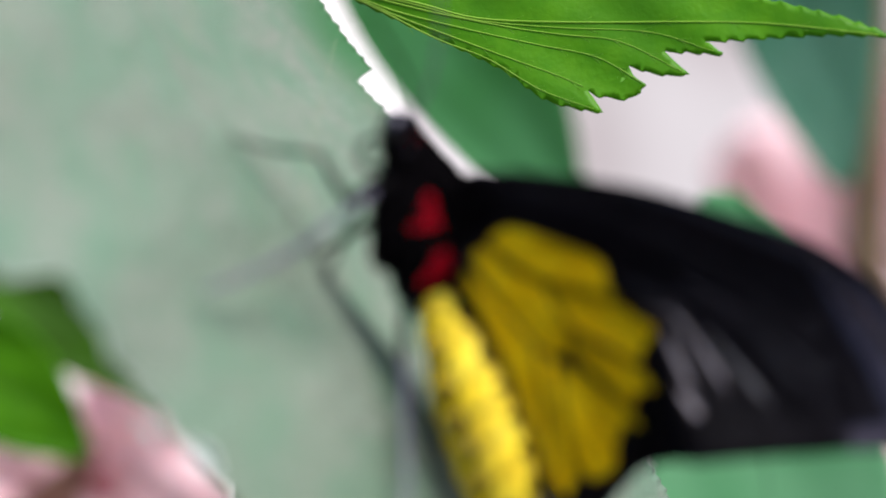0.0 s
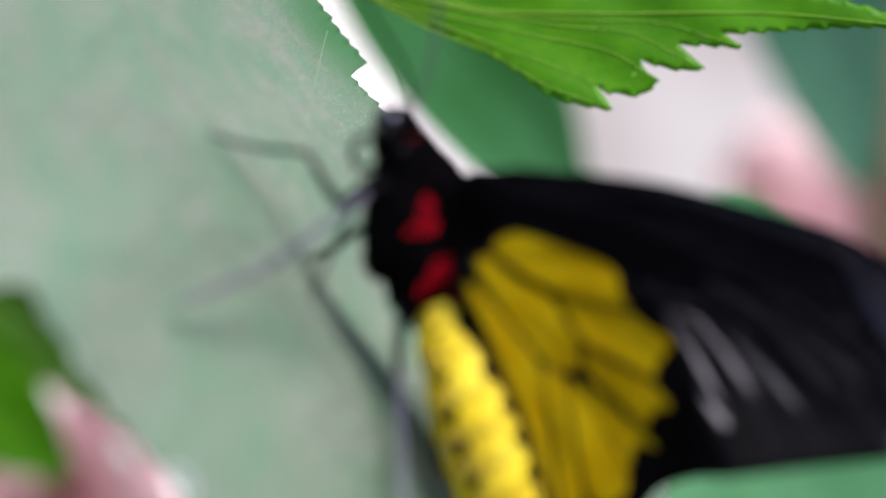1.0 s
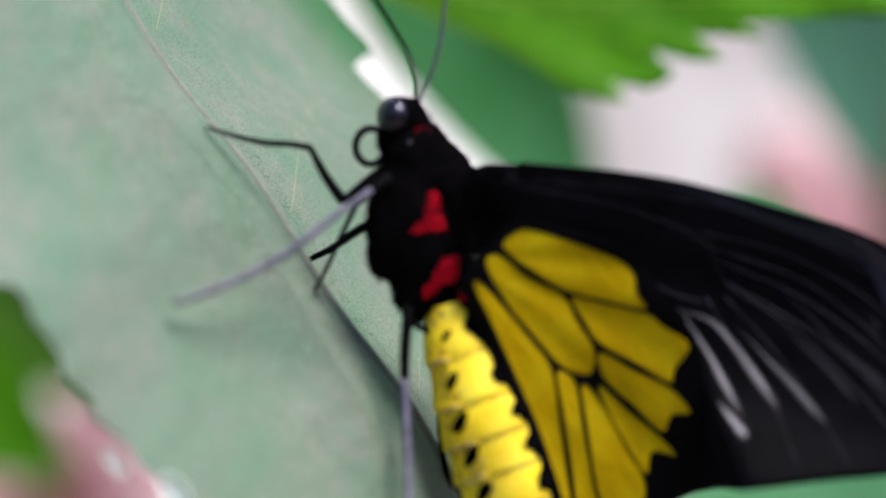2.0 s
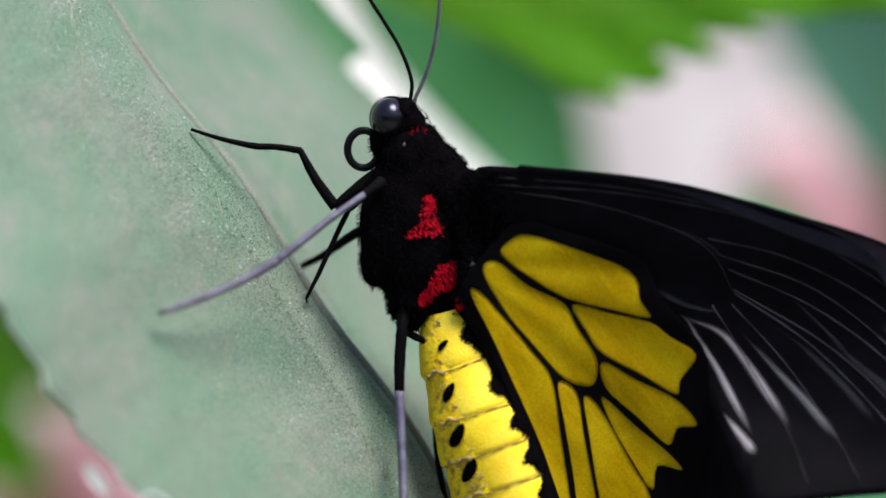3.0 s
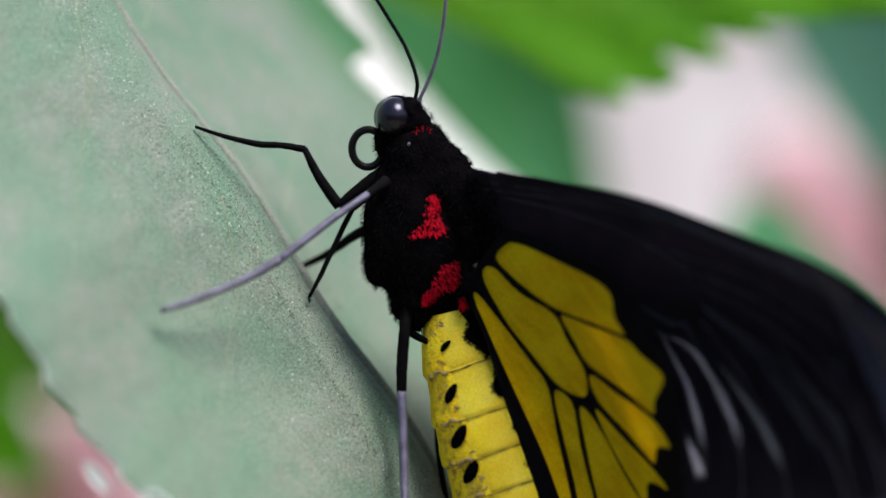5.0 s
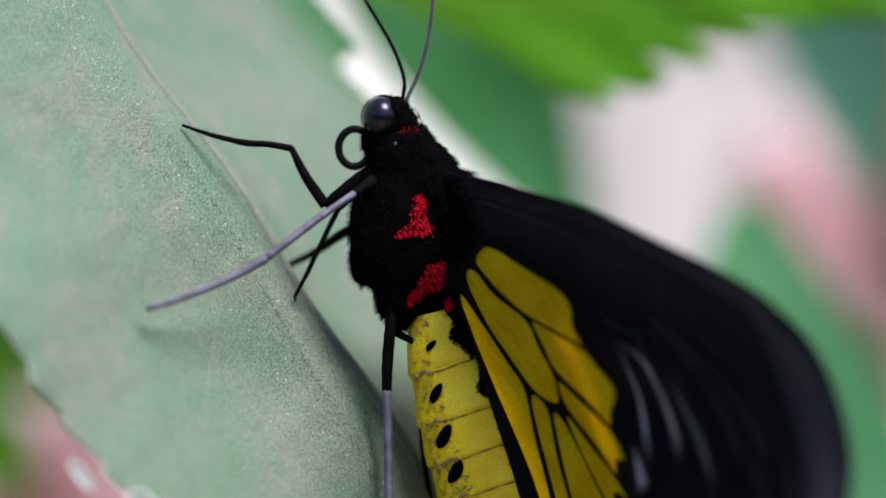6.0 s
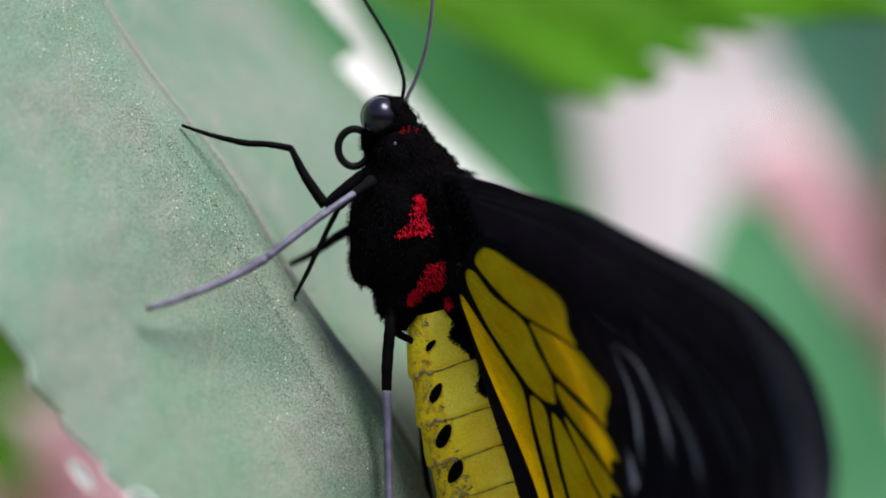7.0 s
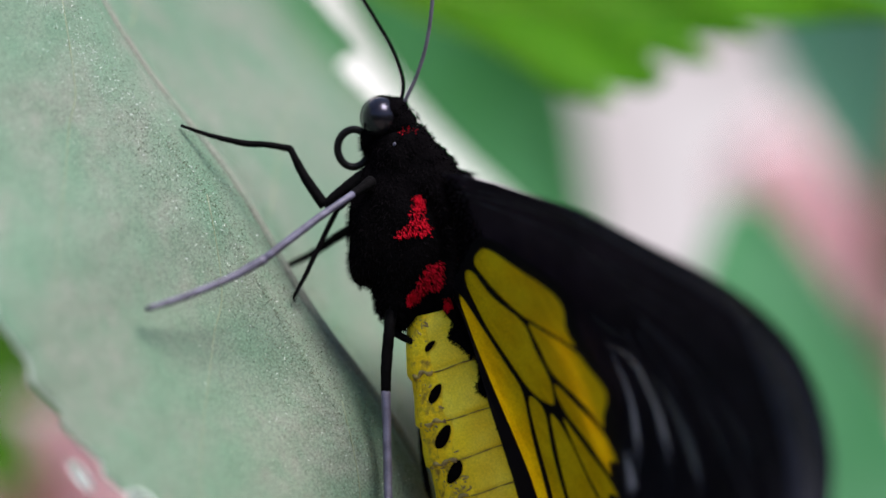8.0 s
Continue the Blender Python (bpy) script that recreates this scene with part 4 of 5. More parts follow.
def build_abdomen():
    root = part("abdomen", ball((-0.64, 0, -9.57), (2.2, 3.2, 2.4), AX, 20, 14), M_BODY, butterfly, "fat ringed yellow abdomen with black spots")
    axis = spline([(-0.57, -0.5, -8.49), (0.5, -1, -12.76), (2.42, -1.6, -18.44), (3.98, -2, -23.4), (5.69, -2, -28.38), (7.32, -2, -33.35), (8.75, -2, -38.33), (9.74, -2, -43.31), (10.45, -2, -47.58)], 12)
    radii = [r[0] for r in spline([(3.1,), (4.2,), (5.2,), (5.75,), (5.9,), (5.9,), (5.4,), (4.0,), (1.4,)], 12)]

    def surf(l, phi, out=0.0):
        """A place on the abdomen: l counts axis steps, phi is 0 towards the lens and grows towards the belly."""
        i = min(int(l), len(axis) - 2)
        f = l - i
        c = axis[i] * (1 - f) + axis[i + 1] * f
        r = radii[i] * (1 - f) + radii[i + 1] * f + out
        d = axis[min(i + 2, len(axis) - 1)] - axis[max(i - 2, 0)]
        d /= np.linalg.norm(d)
        a = np.cross(d, np.array((0, 1.0, 0)))
        a /= np.linalg.norm(a)
        if a[0] > 0:
            a = -a
        return c + r * (np.array((0, -0.92, 0)) * math.cos(phi) + a * math.sin(phi))

    cuts = [0.0, 16.8, 30.0, 41.6, 52.5, 64.0, 76.0, 87.0, 95.5]
    for s in range(len(cuts) - 1):
        l0, l1 = cuts[s], cuts[s + 1] + 1.2
        verts, faces = [], []
        rows, sides = 12, 48
        for i in range(rows + 1):
            f = i / rows
            for k in range(sides):
                phi = 2 * math.pi * k / sides
                wav = 0.10 * math.sin(phi * 3 + s) + 0.10 * noise.noise(Vector((phi * 1.5, f * 2, s * 3.0)))
                out = 0.16 * math.sin(math.pi * min(1, f * 1.05)) ** 0.5 + 0.14 * f - (0.45 if i == rows else 0) + 0.25 * wav
                verts.append(tuple(surf(min(l0 + (l1 - l0) * f + 0.4 * wav, 95.5), phi, out)))
        for i in range(rows):
            for k in range(sides):
                k2 = (k + 1) % sides
                faces.append((i * sides + k, (i + 1) * sides + k, (i + 1) * sides + k2, i * sides + k2))
        seg = part("segment", (verts, faces), M_ABD, root, "yellow abdomen ring")
        # dark seam line on the ring's hind rim
        ring = [surf(min(l1 - 0.5 + 0.12 * math.sin(k), 95.0), -1.0 + 2.4 * k / 16, 0.26) for k in range(17)]
        fold = [surf(min(l1 - 0.9 + 0.5 * math.sin(k * 1.3 + s), 95.0), 0.42 + 0.75 * k / 9, 0.5) for k in range(10)]
        part("fold", tube(fold, [0.10 + 0.24 * abs(math.sin(k * 1.1 + s * 2.0)) for k in range(10)], 6, 2), M_ABD_FOLD, seg, "purplish brown crease")
        part("seam", tube(ring, [0.03 + 0.06 * abs(math.sin(k * 1.9 + s)) for k in range(17)], 6, 2), M_ABD_LINE, seg)
        # the black spot on the flank
        lc, pc = (10.8, 22.6, 35.0, 45.4, 57.0, 69.0, 80.0, 91.0)[s], (0.34, 0.52, 0.58, 0.56, 0.55, 0.55, 0.55, 0.5)[s]
        size = (0.6, 0.95, 1.3, 1.3, 1.3, 1.2, 1.0, 0.8)[s]
        ctr = surf(lc, pc, 0.62)
        v, f2 = [tuple(ctr)], []
        for ring_i, rr in enumerate((0.6, 1.0)):
            for k in range(18):
                a = 2 * math.pi * k / 18
                wob = 1 + 0.06 * math.sin(3 * a + s)
                rad = surf(min(lc, 94), 0.0)[1] / -0.92
                v.append(tuple(surf(min(lc + rr * wob * size * 2.3 * math.cos(a - 0.7), 95), pc + rr * wob * size * 1.5 / max(rad, 1) * math.sin(a), 0.62 - 0.12 * (ring_i == 1))))
        for k in range(18):
            k2 = (k + 1) % 18
            f2 += [(0, 1 + k, 1 + k2), (1 + k, 19 + k, 19 + k2, 1 + k2)]
        part("spot", (v, f2), M_BODY, seg, "black spot")
        # the black of the back, with a scalloped border on each ring
        verts, faces = [], []
        for i in range(15):
            f = i / 14
            edge_phi = (-0.68, -0.84, -1.0, -1.0, -1.0, -1.0, -1.0, -1.0)[s] + 0.36 * math.sin(math.pi * f ** 1.4) ** 2 + 0.10 * noise.noise(Vector((f * 6, s * 2.0, 0)))
            for k in range(9):
                phi = edge_phi - (1.9 + edge_phi * 0.0) * k / 8
                verts.append(tuple(surf(min(l0 + (cuts[s + 1] - l0) * f, 95.4), phi, 0.47 + 0.14 * f if k else 0.3)))
        faces = [(i * 9 + k, i * 9 + k + 1, i * 9 + k + 10, i * 9 + k + 9) for i in range(14) for k in range(8)]
        part("back_patch", (verts, faces), M_BODY, seg, "black back with a scalloped border")
        rim = []
        for i in range(15):
            for _ in range(14):
                a, b = Vector(verts[i * 9]), Vector(verts[min(i + 1, 14) * 9])
                rim.append((np.array(a.lerp(b, RNG.uniform(0, 1))) + RNG.normal(0, 0.12, 3) * np.array((1, 0.2, 1)), np.array((-0.75, -0.5, -0.5))))
        part("border_hairs", hairs(rim, RNG, 0.55, 0.07, (0.0, 0.0, -0.3), 0.5), M_HAIR, seg, "short black hairs fringing the back")
        # the belly side is a mottled plate that stands out towards the hind rim
        verts, faces = [], []
        for i in range(13):
            f = i / 12
            for k in range(17):
                phi = 0.30 + 0.05 * math.sin(9 * f + s) + 1.8 * k / 16
                out = 0.30 + (0.55 * f ** 1.5 - (0.45 if i == 12 else 0)) * ease((phi - 0.5) / 0.7) + 0.10 * noise.noise(Vector((phi * 5, f * 4, s * 3.0)))
                verts.append(tuple(surf(min(l0 + (l1 - l0) * f, 95.4), phi, out if k else 0.1)))
        faces = [(i * 17 + k, i * 17 + k + 1, i * 17 + k + 18, i * 17 + k + 17) for i in range(12) for k in range(16)]
        part("belly_plate", (verts, faces), M_BELLY, seg, "golden belly plate mottled with brown")
        # small brown flecks on the belly side
        for q in range(34):
            a = surf(min(l0 + RNG.uniform(1, 10), 95), 0.85 + RNG.uniform(-0.5, 0.4), 0.42)
            b = a + np.array((RNG.uniform(0.3, 0.8), 0, RNG.uniform(-0.5, 0.2)))
            part("fleck", ball((a + b) / 2, (RNG.uniform(0.12, 0.5), 0.07, RNG.uniform(0.06, 0.15)), RNG.uniform(-60, 60), 8, 6), M_ABD_FOLD, seg)


build_abdomen()


def build_leg(label, pieces):
    """pieces: (name, points, radii, material); the first piece carries the others."""
    first = None
    for name, pts, radii, m in pieces:
        ob = part(name, tube(pts, radii, 10, 6, 0.06, RNG), m, first or butterfly, label if first is None else "")
        first = first or ob
        # short spines
        line = spline(pts, 8)
        spots = []
        for k in range(2, len(line) - 1, 2):
            for sgn in (1, -1):
                d = line[k] - line[k - 1]
                nrm = np.cross(d, np.array((0, 1.0, 0))) * sgn
                spots.append((line[k] + nrm / np.linalg.norm(nrm) * radii[0] * 0.5, nrm / np.linalg.norm(nrm)))
        part("spines", hairs(spots, RNG, 0.45, 0.03, (-0.2, 0, -0.3), 0.2), M_LEG, ob)
    return first


build_leg("black front leg bent at the knee", [
    ("leg", [(-9.2, -0.5, 8.78), (-12.06, -0.4, 6.85), (-14.7, -0.3, 4.78)], [1.1, 0.85, 0.6], M_LEG),
    ("tibia", [(-14.56, -0.3, 4.78), (-17.06, -0.3, 8.28), (-19.06, -0.2, 12.07)], [0.75, 0.62, 0.42], M_LEG),
    ("tarsus", [(-18.92, -0.2, 11.99), (-22.06, -0.2, 12.49), (-24.92, -0.1, 12.64), (-28.85, -0.1, 13.5), (-32.93, 0, 14.79)], [0.48, 0.42, 0.42, 0.3, 0.2], M_LEG)])
build_leg("pale grey middle leg reaching over the leaf", [
    ("leg", [(-8.64, -4, 7.86), (-10.15, -6.2, 6.76), (-10.96, -7.5, 6.11)], [0.8, 0.6, 0.5], M_LEG),
    ("tibia", [(-10.82, -7.5, 6.25), (-15.63, -10.5, 2.72), (-21.76, -13.5, -2.15)], [0.42, 0.5, 0.5], M_LEG_GREY),
    ("tarsus", [(-21.49, -13.4, -1.94), (-25.14, -15, -4.08), (-30.52, -18.6, -6.46), (-35.4, -21.3, -8.15)], [0.62, 0.5, 0.45, 0.34], M_LEG_GREY)])
build_leg("thin black front leg with a hooked foot", [
    ("leg", [(-10.34, 2.2, 7.25), (-12.9, 1.4, 4.66)], [0.8, 0.5], M_LEG),
    ("tarsus", [(-12.75, 1.4, 4.94), (-14.6, 1, 1.15), (-16.73, 0.5, -3.5), (-18.37, 0.2, -6.72)], [0.36, 0.34, 0.3, 0.22], M_LEG),
    ("claw", [(-18.15, 0.2, -6.22), (-18.43, 0.1, -6.93), (-18.21, 0, -7.43)], [0.16, 0.13, 0.06], M_LEG)])
build_leg("dark middle leg behind the body", [
    ("leg", [(-10.36, 3.5, 2.38), (-13.34, 7, 0.8), (-16.39, 11, -1.24), (-19.75, 14.5, -2.87)], [0.7, 0.6, 0.5, 0.4], M_LEG)])
build_leg("hind leg with a black thigh and grey shin", [
    ("leg", [(-5.96, -3, -8.44), (-6.23, -4.2, -10.9), (-6.51, -4.6, -14.78), (-6.57, -4.8, -18.73)], [0.8, 0.72, 0.72, 0.62], M_LEG),
    ("tibia", [(-6.57, -4.8, -18.45), (-6.34, -6, -23.9), (-6.1, -8.5, -30.77), (-5.84, -12.5, -37.79)], [0.62, 0.55, 0.55, 0.5], M_LEG_GREY),
    ("tarsus", [(-5.84, -12.5, -37.44), (-6.48, -16, -41.28), (-7.78, -20.5, -45.64)], [0.5, 0.42, 0.3], M_LEG_GREY)])
build_leg("dark spiny hind leg behind the abdomen", [
    ("leg", [(-2.44, 3, -11.43), (-0.43, 6.5, -18.04), (-2.03, 7, -24.22)], [0.7, 0.6, 0.5], M_LEG),
    ("tibia", [(-2.1, 7, -23.86), (-1.74, 6.5, -28.18), (-0.87, 6, -33.22), (0.07, 6, -39.73)], [0.45, 0.42, 0.42, 0.4], M_LEG),
    ("tarsus", [(0.07, 6, -39.37), (2.22, 2, -42.97), (4.68, -3, -46.05)], [0.4, 0.35, 0.25], M_LEG)])
build_leg("short brown leg joint beneath the abdomen", [
    ("leg", [(-5.97, -2, -10.74), (-4.69, -2.5, -11.58), (-3.12, -2.8, -12.35)], [0.6, 0.5, 0.4], M_LEG)])


# ---------------------------------------------------------------- wings, in the plane of each wing (u away from the body, w towards the head)
def wing_pleat(u, w):
    """Shallow pleats that fan out from the wing's root; the inner margin bulges, then tucks in behind the abdomen."""
    d = u - (1.0 - 0.09 * (w + 10))
    fold = (0.55 * max(0.0, 1.0 - max(d, -2.2)) ** 2 - 0.02 * max(0.0, 4.0 - max(d, 1.0)) ** 2) * ease((-2 - w) / 9)
    return fold + 0.24 * min(1, math.hypot(u, w) / 25) * math.sin(math.atan2(w, u) * 17)


def hind_camber(u, w):
    """How the hindwing bows."""
    return -0.0005 * u * u - 0.0175 * u * w - 0.000025 * u ** 3 + 0.00055 * u * u * w + wing_pleat(u, w)


def fore_camber(u, w):
    """How the forewing bows; near its root it lies on the back of the hindwing."""
    a = -0.00158 * u * u - 0.01558 * u * w - 0.01267 * w * w - 0.0000175 * u ** 3 + 0.0000275 * u * u * w - 0.00011 * u * w * w + wing_pleat(u, w)
    b = hind_camber(u, w) + 0.2 - 25 * ease((u - 25) / 9) - 9 * ease((w + 2) / 10)
    return 0.5 * (a + b + math.sqrt((a - b) ** 2 + 0.6))


def wing_sheet(camber, outline, lift, rings, sgn, thick, fine=4, jag=0.0, closed_spline=True, grow=1.0):
    """A thin closed sheet over an outline; lift sets it towards the underside; sgn -1 mirrors it for the other side."""
    edge = spline(outline, fine, True) if closed_spline else [np.array(p) for p in outline]
    if jag:
        edge = [e + RNG.normal(0, jag, 2) for e in edge]
    n = len(edge)
    ctr = sum(edge) / n
    edge = [ctr + (e - ctr) * grow for e in edge]
    verts, faces = [], []
    for side in (0, 1):
        k0 = len(verts)
        off = -lift - (thick if side == 0 else 0.0)
        verts.append((ctr[0], sgn * (camber(*ctr) + off), ctr[1]))
        for r in range(1, rings + 1):
            for e in edge:
                p = ctr + (e - ctr) * r / rings
                drop = 0.6 * thick if (side == 0 and r == rings) else 0.0
                verts.append((p[0], sgn * (camber(p[0], p[1]) + off + drop), p[1]))
        for k in range(n):
            f = (k0, k0 + 1 + k, k0 + 1 + (k + 1) % n)
            faces.append(f if side == 0 else f[::-1])
        for r in range(rings - 1):
            for k in range(n):
                a, b = k0 + 1 + r * n + k, k0 + 1 + r * n + (k + 1) % n
                f = (a, a + n, b + n, b)
                faces.append(f if side == 0 else f[::-1])
    m = 1 + rings * n
    for k in range(n):
        a, b = 1 + (rings - 1) * n + k, 1 + (rings - 1) * n + (k + 1) % n
        faces.append((a, a + m, b + m, b))
    return verts, faces


def wing_frame(outline, holes, lift, sgn, jag):
    """The dark net of the hindwing: its outline with an opening for each cell."""
    bm = bmesh.new()
    edges = []
    loops = [[e + RNG.normal(0, jag, 2) for e in spline(outline, 8, True)]] + [spline(h, 4, True) for h in holes]
    for loop in loops:
        vs = [bm.verts.new((p[0], 0, p[1])) for p in loop]
        edges += [bm.edges.new((vs[i], vs[(i + 1) % len(vs)])) for i in range(len(vs))]
    bmesh.ops.triangle_fill(bm, edges=edges, use_beauty=True, normal=(0, -1, 0))
    bmesh.ops.subdivide_edges(bm, edges=[e for e in bm.edges if e.calc_length() > 1.6], cuts=3)
    bmesh.ops.triangulate(bm, faces=bm.faces[:])
    bm.verts.index_update()
    verts = [(v.co.x, sgn * (hind_camber(v.co.x, v.co.z) - lift), v.co.z) for v in bm.verts]
    faces = [tuple(v.index for v in f.verts) for f in bm.faces]
    bm.free()
    return verts, faces


def wing_vein(camber, pts, r, sgn, lift=0.1):
    line = spline(pts, 5)
    n = len(line)
    return tube([(p[0], sgn * (camber(p[0], p[1]) - lift), p[1]) for p in line], [r * (1 - 0.6 * k / n) for k in range(n)], 6, 1)


def wing_streak(camber, pts, width, sgn, lift):
    """A soft pale bar of scales along a vein."""
    line = spline(pts, 8)
    n = len(line)
    verts, faces, uvs = [], [], []
    for i, p in enumerate(line):
        d = line[min(i + 1, n - 1)] - line[max(i - 1, 0)]
        nrm = np.array((-d[1], d[0])) / (np.linalg.norm(d) + 1e-9)
        s = i / (n - 1)
        w = width * (0.12 + 0.88 * s ** 0.7)
        for j in range(5):
            q = p + nrm * w * (j / 4 - 0.5)
            verts.append((q[0], sgn * (camber(q[0], q[1]) - lift - 0.02 * (1 - abs(j - 2) / 2)), q[1]))
            uvs.append((j / 4, s))
    for i in range(n - 1):
        for j in range(4):
            a = i * 5 + j
            faces.append((a, a + 1, a + 6, a + 5))
    return verts, faces, uvs


FORE = [(2.0, 2.25), (4.2, 9.2), (5.5, 10.9), (10.05, 9.72), (16.86, 7.48), (23.59, 5.2), (30.13, 2.52), (36.47, -0.75), (42.64, -4.2), (48.83, -7.6), (52.93, -10.4), (56.33, -13.5), (60.0, -18.0), (62.9, -24.5), (64.8, -31.0), (64.6, -36.4), (61.0, -41.2), (51.27, -40.3), (36.48, -38.4), (24.0, -37.4), (14.5, -38.4), (8.6, -34.0), (6.9, -23.0), (4.9, -13.0), (2.3, -5.0)]
HIND = [(1.29, -1.34), (4.5, 1.1), (8.44, 3.03), (14.83, 0.18), (21.96, -4.57), (23.71, -10.14), (27.42, -17.06), (27.42, -21.19), (26.48, -26.75), (24.37, -30.74), (22.62, -34.8), (18.05, -39.24), (11.63, -43.42), (6.48, -44.43), (5.62, -42.02), (5.27, -35.69), (2.64, -30.31), (0.93, -26.5), (0.86, -23.6), (0.43, -21.61), (0.15, -18.95), (-0.56, -16.35), (-0.69, -13.6), (-1.15, -11.77), (-1.35, -8.9), (-1.23, -4.75)]
CELLS = [
    [(5.28, -0.36), (6.92, 1.25), (9.29, 1.33), (14.41, -1.53), (19.73, -5.05), (21.31, -7.3), (21.1, -9.62), (21.77, -12.12), (16.92, -9.94), (12.27, -7.62), (8.53, -4.3)],
    [(2.59, -1.82), (4.61, -1.02), (7.68, -4.78), (11.6, -7.99), (12.67, -11.48), (14.12, -15.39), (13.61, -18.06), (12.32, -18.99), (9.47, -17.22), (6.66, -12.26), (4.17, -7.37)],
    [(12.67, -8.42), (17.16, -10.49), (21.78, -12.7), (23.69, -14.93), (26.42, -17.87), (23.82, -20.55), (22.89, -22.26), (19.28, -19.03), (14.93, -15.25), (13.62, -12.24)],
    [(14.76, -16.23), (18.41, -19.39), (22.76, -22.81), (24.73, -26.46), (22.17, -26.46), (20.49, -28.36), (17.57, -24.19), (14.43, -19.67)],
    [(13.89, -20.59), (16.98, -24.98), (20.23, -29.11), (21.61, -31.87), (18.65, -30.69), (17.3, -33.57), (15.25, -28.72), (13.79, -22.84)],
    [(11.46, -20.12), (12.93, -21.37), (14.89, -27.05), (16.85, -33.5), (16.17, -36.78), (12.91, -38.1), (10.81, -35.84), (10.63, -32.27), (11.07, -24.87)],
    [(8.74, -17.58), (10.76, -19.39), (10.51, -24.76), (10.23, -32.77), (10.08, -37.16), (8.26, -39.55), (7.37, -37.28), (8.03, -29.35), (8.38, -22.84)],
    [(0.48, -4.42), (1.57, -4.07), (3.98, -8.2), (6.47, -13.09), (8.13, -17.09), (7.65, -24.14), (7.16, -31.35), (6.74, -36.39), (5.93, -38.77), (5.88, -33.98), (4.91, -25.0), (3.29, -16.64), (1.82, -9.8)],
]
STREAKS = [
    ([(24.75, -12.21), (26.09, -13.48), (27.07, -16.39), (28.37, -20.04), (29.3, -23.51), (30.55, -27.89), (31.79, -31.71)], 2.0),
    ([(24.55, -12.46), (27.07, -13.97), (29.98, -16.14), (31.94, -19.86), (33.65, -24.06), (35.27, -28.17), (36.57, -32.27)], 2.4),
    ([(31.72, -15.64), (33.71, -18.82), (36.27, -23.2), (38.53, -27.11), (40.55, -30.92), (42.34, -33.68)], 2.4),
    ([(27.64, -25.03), (28.86, -27.54), (30.19, -30.31), (31.19, -32.05)], 2.4),
    ([(35.91, -16.08), (39.1, -19.57), (42.4, -24.44), (45.07, -29.1), (47.01, -33.25)], 2.2),
    ([(41.58, -17.94), (44.9, -22.49), (48.76, -28.11), (51.26, -33.66)], 2.0),
    ([(17.55, 2.83), (22.77, 0.29), (27.98, -2.57), (31.23, -5.42), (32.48, -8.2), (32.51, -11.08)], 1.0),
    ([(32.17, -12.59), (30.08, -13.3), (26.79, -11.91), (24.01, -9.69), (22.41, -7.2)], 1.5),
    ([(44.6, -21.99), (46.78, -24.65), (49.17, -27.52), (50.98, -29.84)], 0.7),
    ([(49.34, -18.83), (50.22, -20.7), (50.39, -22.54)], 1.4),
    ([(38.13, -11.87), (40.71, -15.59), (43.5, -19.91), (45.83, -24.05)], 0.9),
]
FORE_VEINS = [
    [(4.8, 9.84), (23.34, 3.85), (39.49, -4.46), (51.74, -15.48), (58.92, -27.96)],
    [(4.46, 8.48), (19.28, 2.54), (30.03, -4.67), (32.64, -11.64)],
    [(32.64, -11.64), (40.75, -20.35), (48.27, -32.72), (50.07, -38.6)],
    [(32.0, -12.94), (36.94, -21.68), (40.84, -31.32), (42.65, -37.57)],
    [(29.59, -12.44), (32.72, -21.53), (35.43, -30.27), (36.27, -36.36)],
    [(31.74, -6.45), (42.91, -13.73), (51.75, -25.26), (56.44, -37.47)],
    [(5.5, 8.6), (22.0, 3.6), (36.0, -2.6), (46.0, -9.0), (54.5, -17.0), (60.2, -27.5)],
    [(31.0, -4.2), (40.5, -9.0), (49.5, -16.8), (56.0, -26.5), (60.4, -34.2)],
    [(32.6, -8.6), (41.5, -15.2), (49.0, -23.6), (54.0, -33.0), (55.8, -40.2)],
    [(32.6, -11.2), (42.0, -20.0), (48.6, -29.4), (51.6, -39.6)],
]


def wing_pose(sgn, angle, sweep=0.0, slip=0.0, shift=0.0):
    """A wing's pose on the body: sgn 1 for the wing before the body, -1 for the one behind; angle opens it, sweep turns it in its own plane."""
    return (pose((HINGE[0] + shift) * MM, sgn * HINGE[1] * MM, HINGE[2] * MM, 0, AX, 0) @ pose(0, 0, slip * MM, 0, 0, -sgn * angle) @ pose(0, 0, 0, 0, sweep, 0))


HINGE = (1.14, -4.8, -2.07)


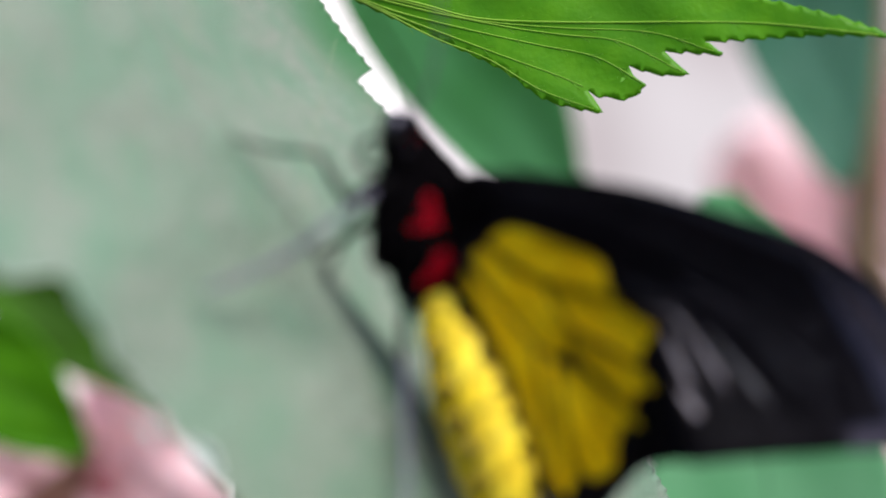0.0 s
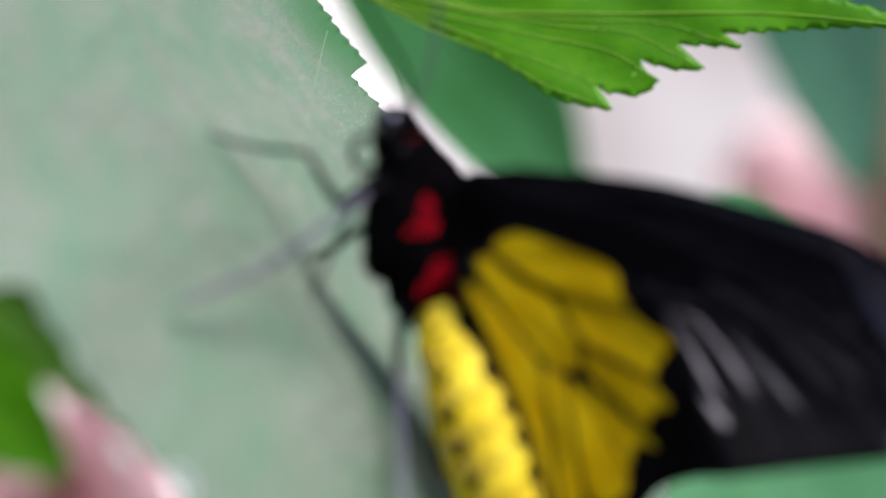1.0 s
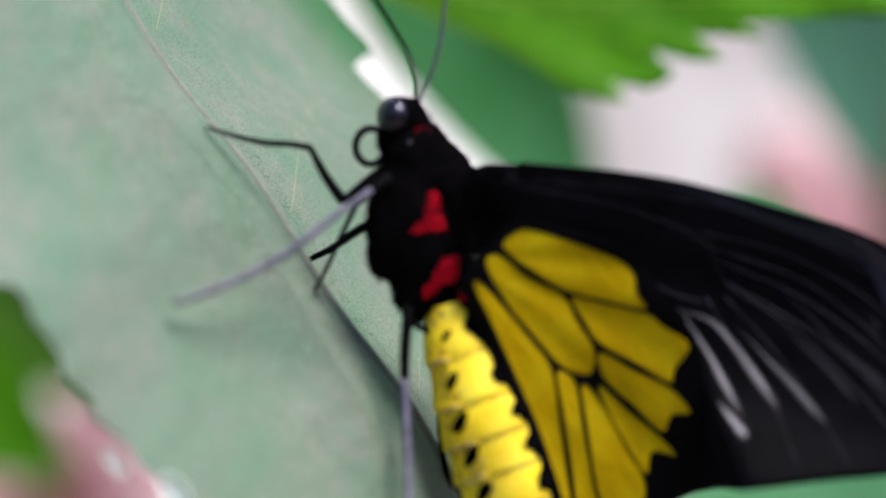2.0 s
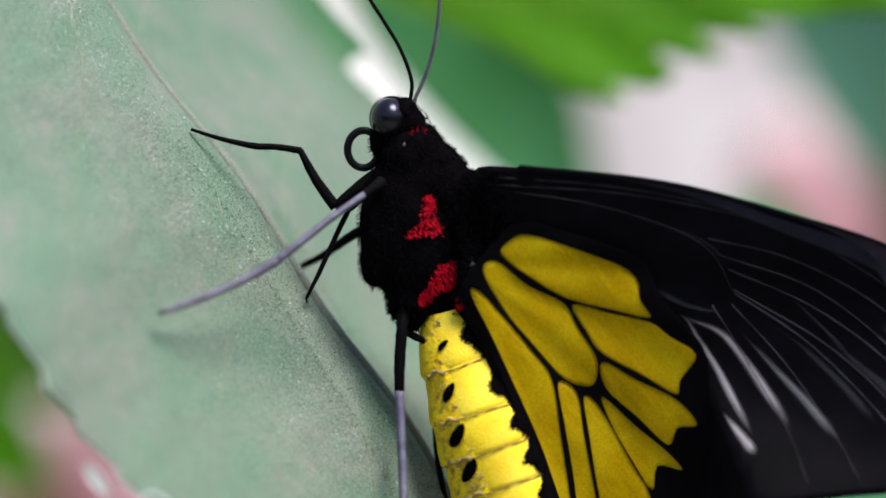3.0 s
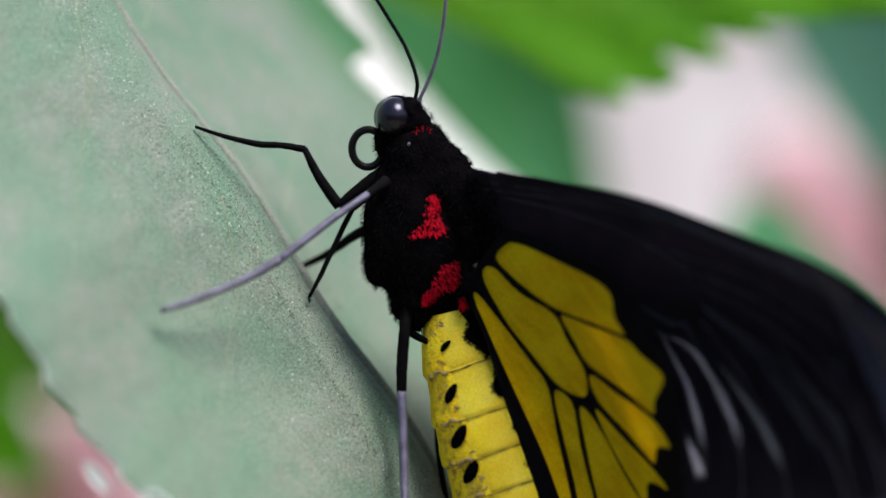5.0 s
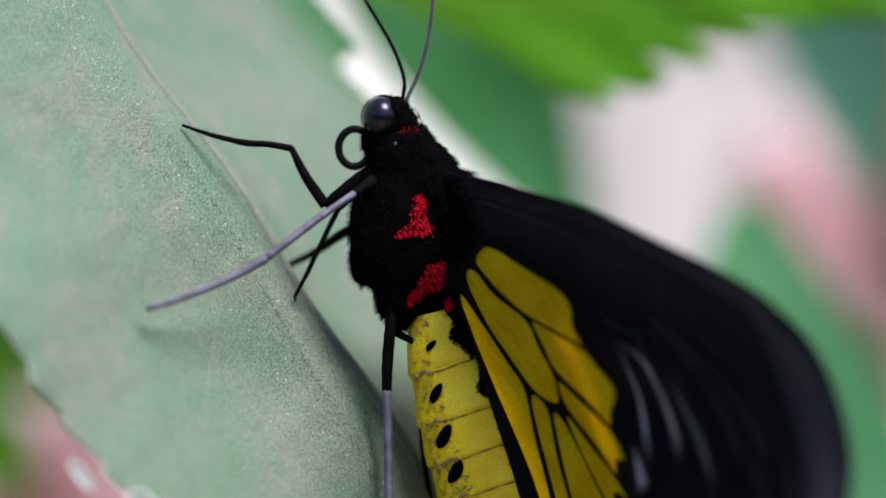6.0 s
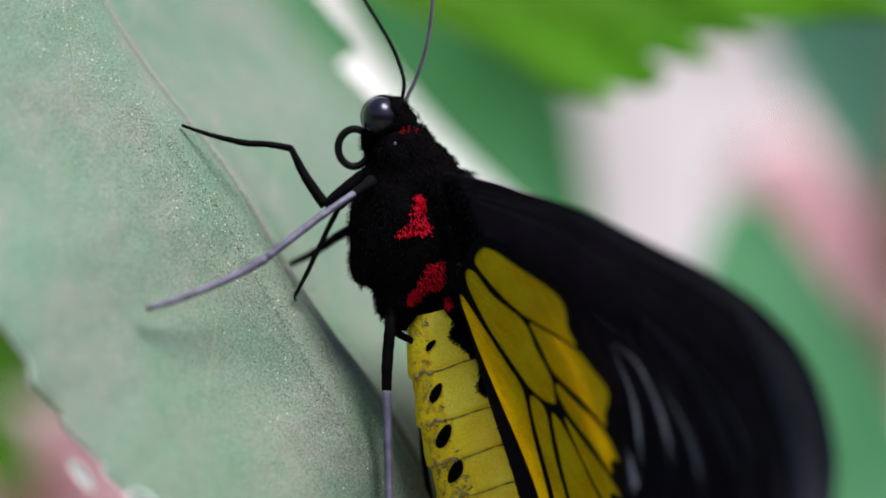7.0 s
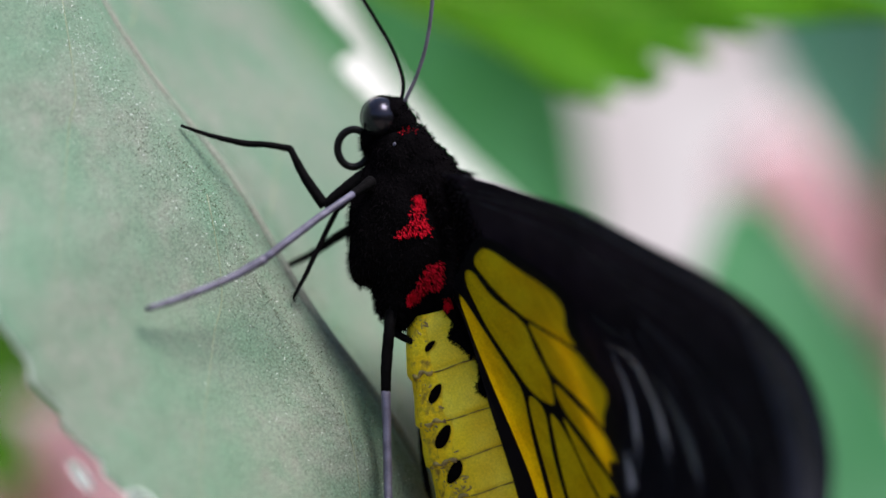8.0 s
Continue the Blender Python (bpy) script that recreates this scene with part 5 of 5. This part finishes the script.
def build_wings(sgn):
    fore = part("forewing", wing_sheet(fore_camber, FORE, 0.0, 22, sgn, 0.16, 8, 0.03), M_FORE, butterfly, "long velvety black forewing with pale vein streaks")
    for pts in FORE_VEINS:
        part("vein", wing_vein(fore_camber, pts, 0.13, sgn, 0.16), M_VEIN_PALE, fore)
    rim = FORE[3:15]
    part("front_rim", wing_vein(fore_camber, rim, 0.36, sgn, 0.05), M_WING, fore, "thick front rim")
    # thin bands laid over the wing carry its painted sheen
    for name, band, first, more, m, label in (("front_band", FORE[4:16], 3.0, 0.0, M_SHEEN, "blue-black sheen along the front edge, put into the colour"), ("outer_band", FORE[8:18], 0.0, 8.0, M_SHEEN, "faint sheen inside the outer margin, put into the colour"), ("outer_sheen", FORE[8:18], 0.0, 5.5, M_PURPLE, "purple-grey sheen along the outer margin, put into the colour")):
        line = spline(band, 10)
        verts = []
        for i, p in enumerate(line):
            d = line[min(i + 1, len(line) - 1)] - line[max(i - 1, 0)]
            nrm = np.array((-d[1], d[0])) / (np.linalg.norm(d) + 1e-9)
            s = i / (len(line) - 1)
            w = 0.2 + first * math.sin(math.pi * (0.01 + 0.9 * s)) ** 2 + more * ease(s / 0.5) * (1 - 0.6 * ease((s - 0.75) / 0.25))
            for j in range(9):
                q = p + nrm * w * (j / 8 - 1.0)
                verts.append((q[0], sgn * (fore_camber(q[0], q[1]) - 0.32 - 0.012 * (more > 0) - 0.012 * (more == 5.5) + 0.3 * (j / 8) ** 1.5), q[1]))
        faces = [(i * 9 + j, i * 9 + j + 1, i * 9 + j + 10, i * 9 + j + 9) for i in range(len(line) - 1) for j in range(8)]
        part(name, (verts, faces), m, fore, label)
    spots = []
    for _ in range(4200):
        u, w = RNG.uniform(1.2, 8.5), RNG.uniform(-5, 10.6)
        if w < 10.9 - 0.28 * (u - 5.4) and u > 2.0 + 0.3 * max(0, w - 2.2) and RNG.random() < 1.35 - 0.14 * u:
            spots.append((np.array((u, sgn * (fore_camber(u, w) - 0.2), w)), np.array((-0.3, -0.55 * sgn, 0.0))))
    part("root_hairs", hairs(spots, RNG, 1.3, 0.06, (0.25, 0.0, -0.25), 0.5), M_HAIR, fore, "long black hairs on the wing root")
    for k, (pts, w) in enumerate(STREAKS):
        part("streak", wing_streak(fore_camber, pts, w * 1.05, sgn, 0.23), (M_STREAK, M_STREAK, M_STREAK_MID, M_STREAK)[k] if k < 4 else M_STREAK_FAINT, fore, "pale grey dusting along a vein")
    hind = part("hindwing", wing_frame(HIND, CELLS, 1.35, sgn, 0.07), M_WING, butterfly, "black hindwing with golden yellow cells", False)
    sol = hind.modifiers.new("thickness", "SOLIDIFY")
    sol.thickness, sol.offset = 0.00016, 0.0
    for c in CELLS:
        part("cell", wing_sheet(hind_camber, c, 1.19, 7, sgn, 0.10, 5, 0.0, True, 1.05), M_CELL, hind, "golden yellow wing cell")
    inner = spline(HIND[14:], 12)
    spots = []
    for p in inner:
        for _ in range(16):
            q = p + RNG.normal(0, 0.4, 2)
            spots.append(((q[0], sgn * (hind_camber(q[0], q[1]) - 1.4), q[1]), np.array((-1.0, -0.25 * sgn, -0.25))))
    part("fringe", hairs(spots, RNG, 0.4, 0.06, (-0.1, 0, -0.2), 0.4), M_HAIR, hind, "ragged black hair fringe")
    return fore, hind


near_fore, near_hind = build_wings(1)
far_fore, far_hind = build_wings(-1)


# ---------------------------------------------------------------- what moves
def motions():
    # seconds and how far the wings have opened (0 half shut, 1 lowered)
    opening = [(0.0, -0.15), (0.5, -0.2), (1.0, -0.22), (1.5, -0.22), (3.0, -0.19), (3.5, 0.0), (4.0, 0.32), (4.5, 0.46), (6.0, 0.95), (6.5, 1.0), (7.0, 1.0), (7.5, 1.03), (8.0, 1.01)]
    # the forewings lift a little at first
    tilt = {0.0: 0.5, 0.5: -1.6, 1.0: -1.5, 1.5: -0.9, 3.0: -0.4}
    for sgn, wings in ((1, (near_fore, near_hind)), (-1, (far_fore, far_hind))):
        for w, most, sweep, slip, shift in zip(wings, (41.0, 43.0), (-0.78, 1.17), (0.0, -0.36), (0.5, 1.1)):
            lift = tilt if w in (near_fore, far_fore) else {}
            walk(w, [(t, wing_pose(sgn, 12 + most * f, sweep * max(0, f) + lift.get(t, 0.0), slip * max(0, f), shift * max(0, f))) for t, f in opening])
    depth = [(0.0, 105), (0.5, 98), (1.0, 74), (1.5, 46), (2.2, 13), (2.8, 0), (4.5, 0), (6.0, -4), (8.0, -4)]
    walk(focus, [(t, pose(0, y * MM, Z0)) for t, y in depth])


motions()
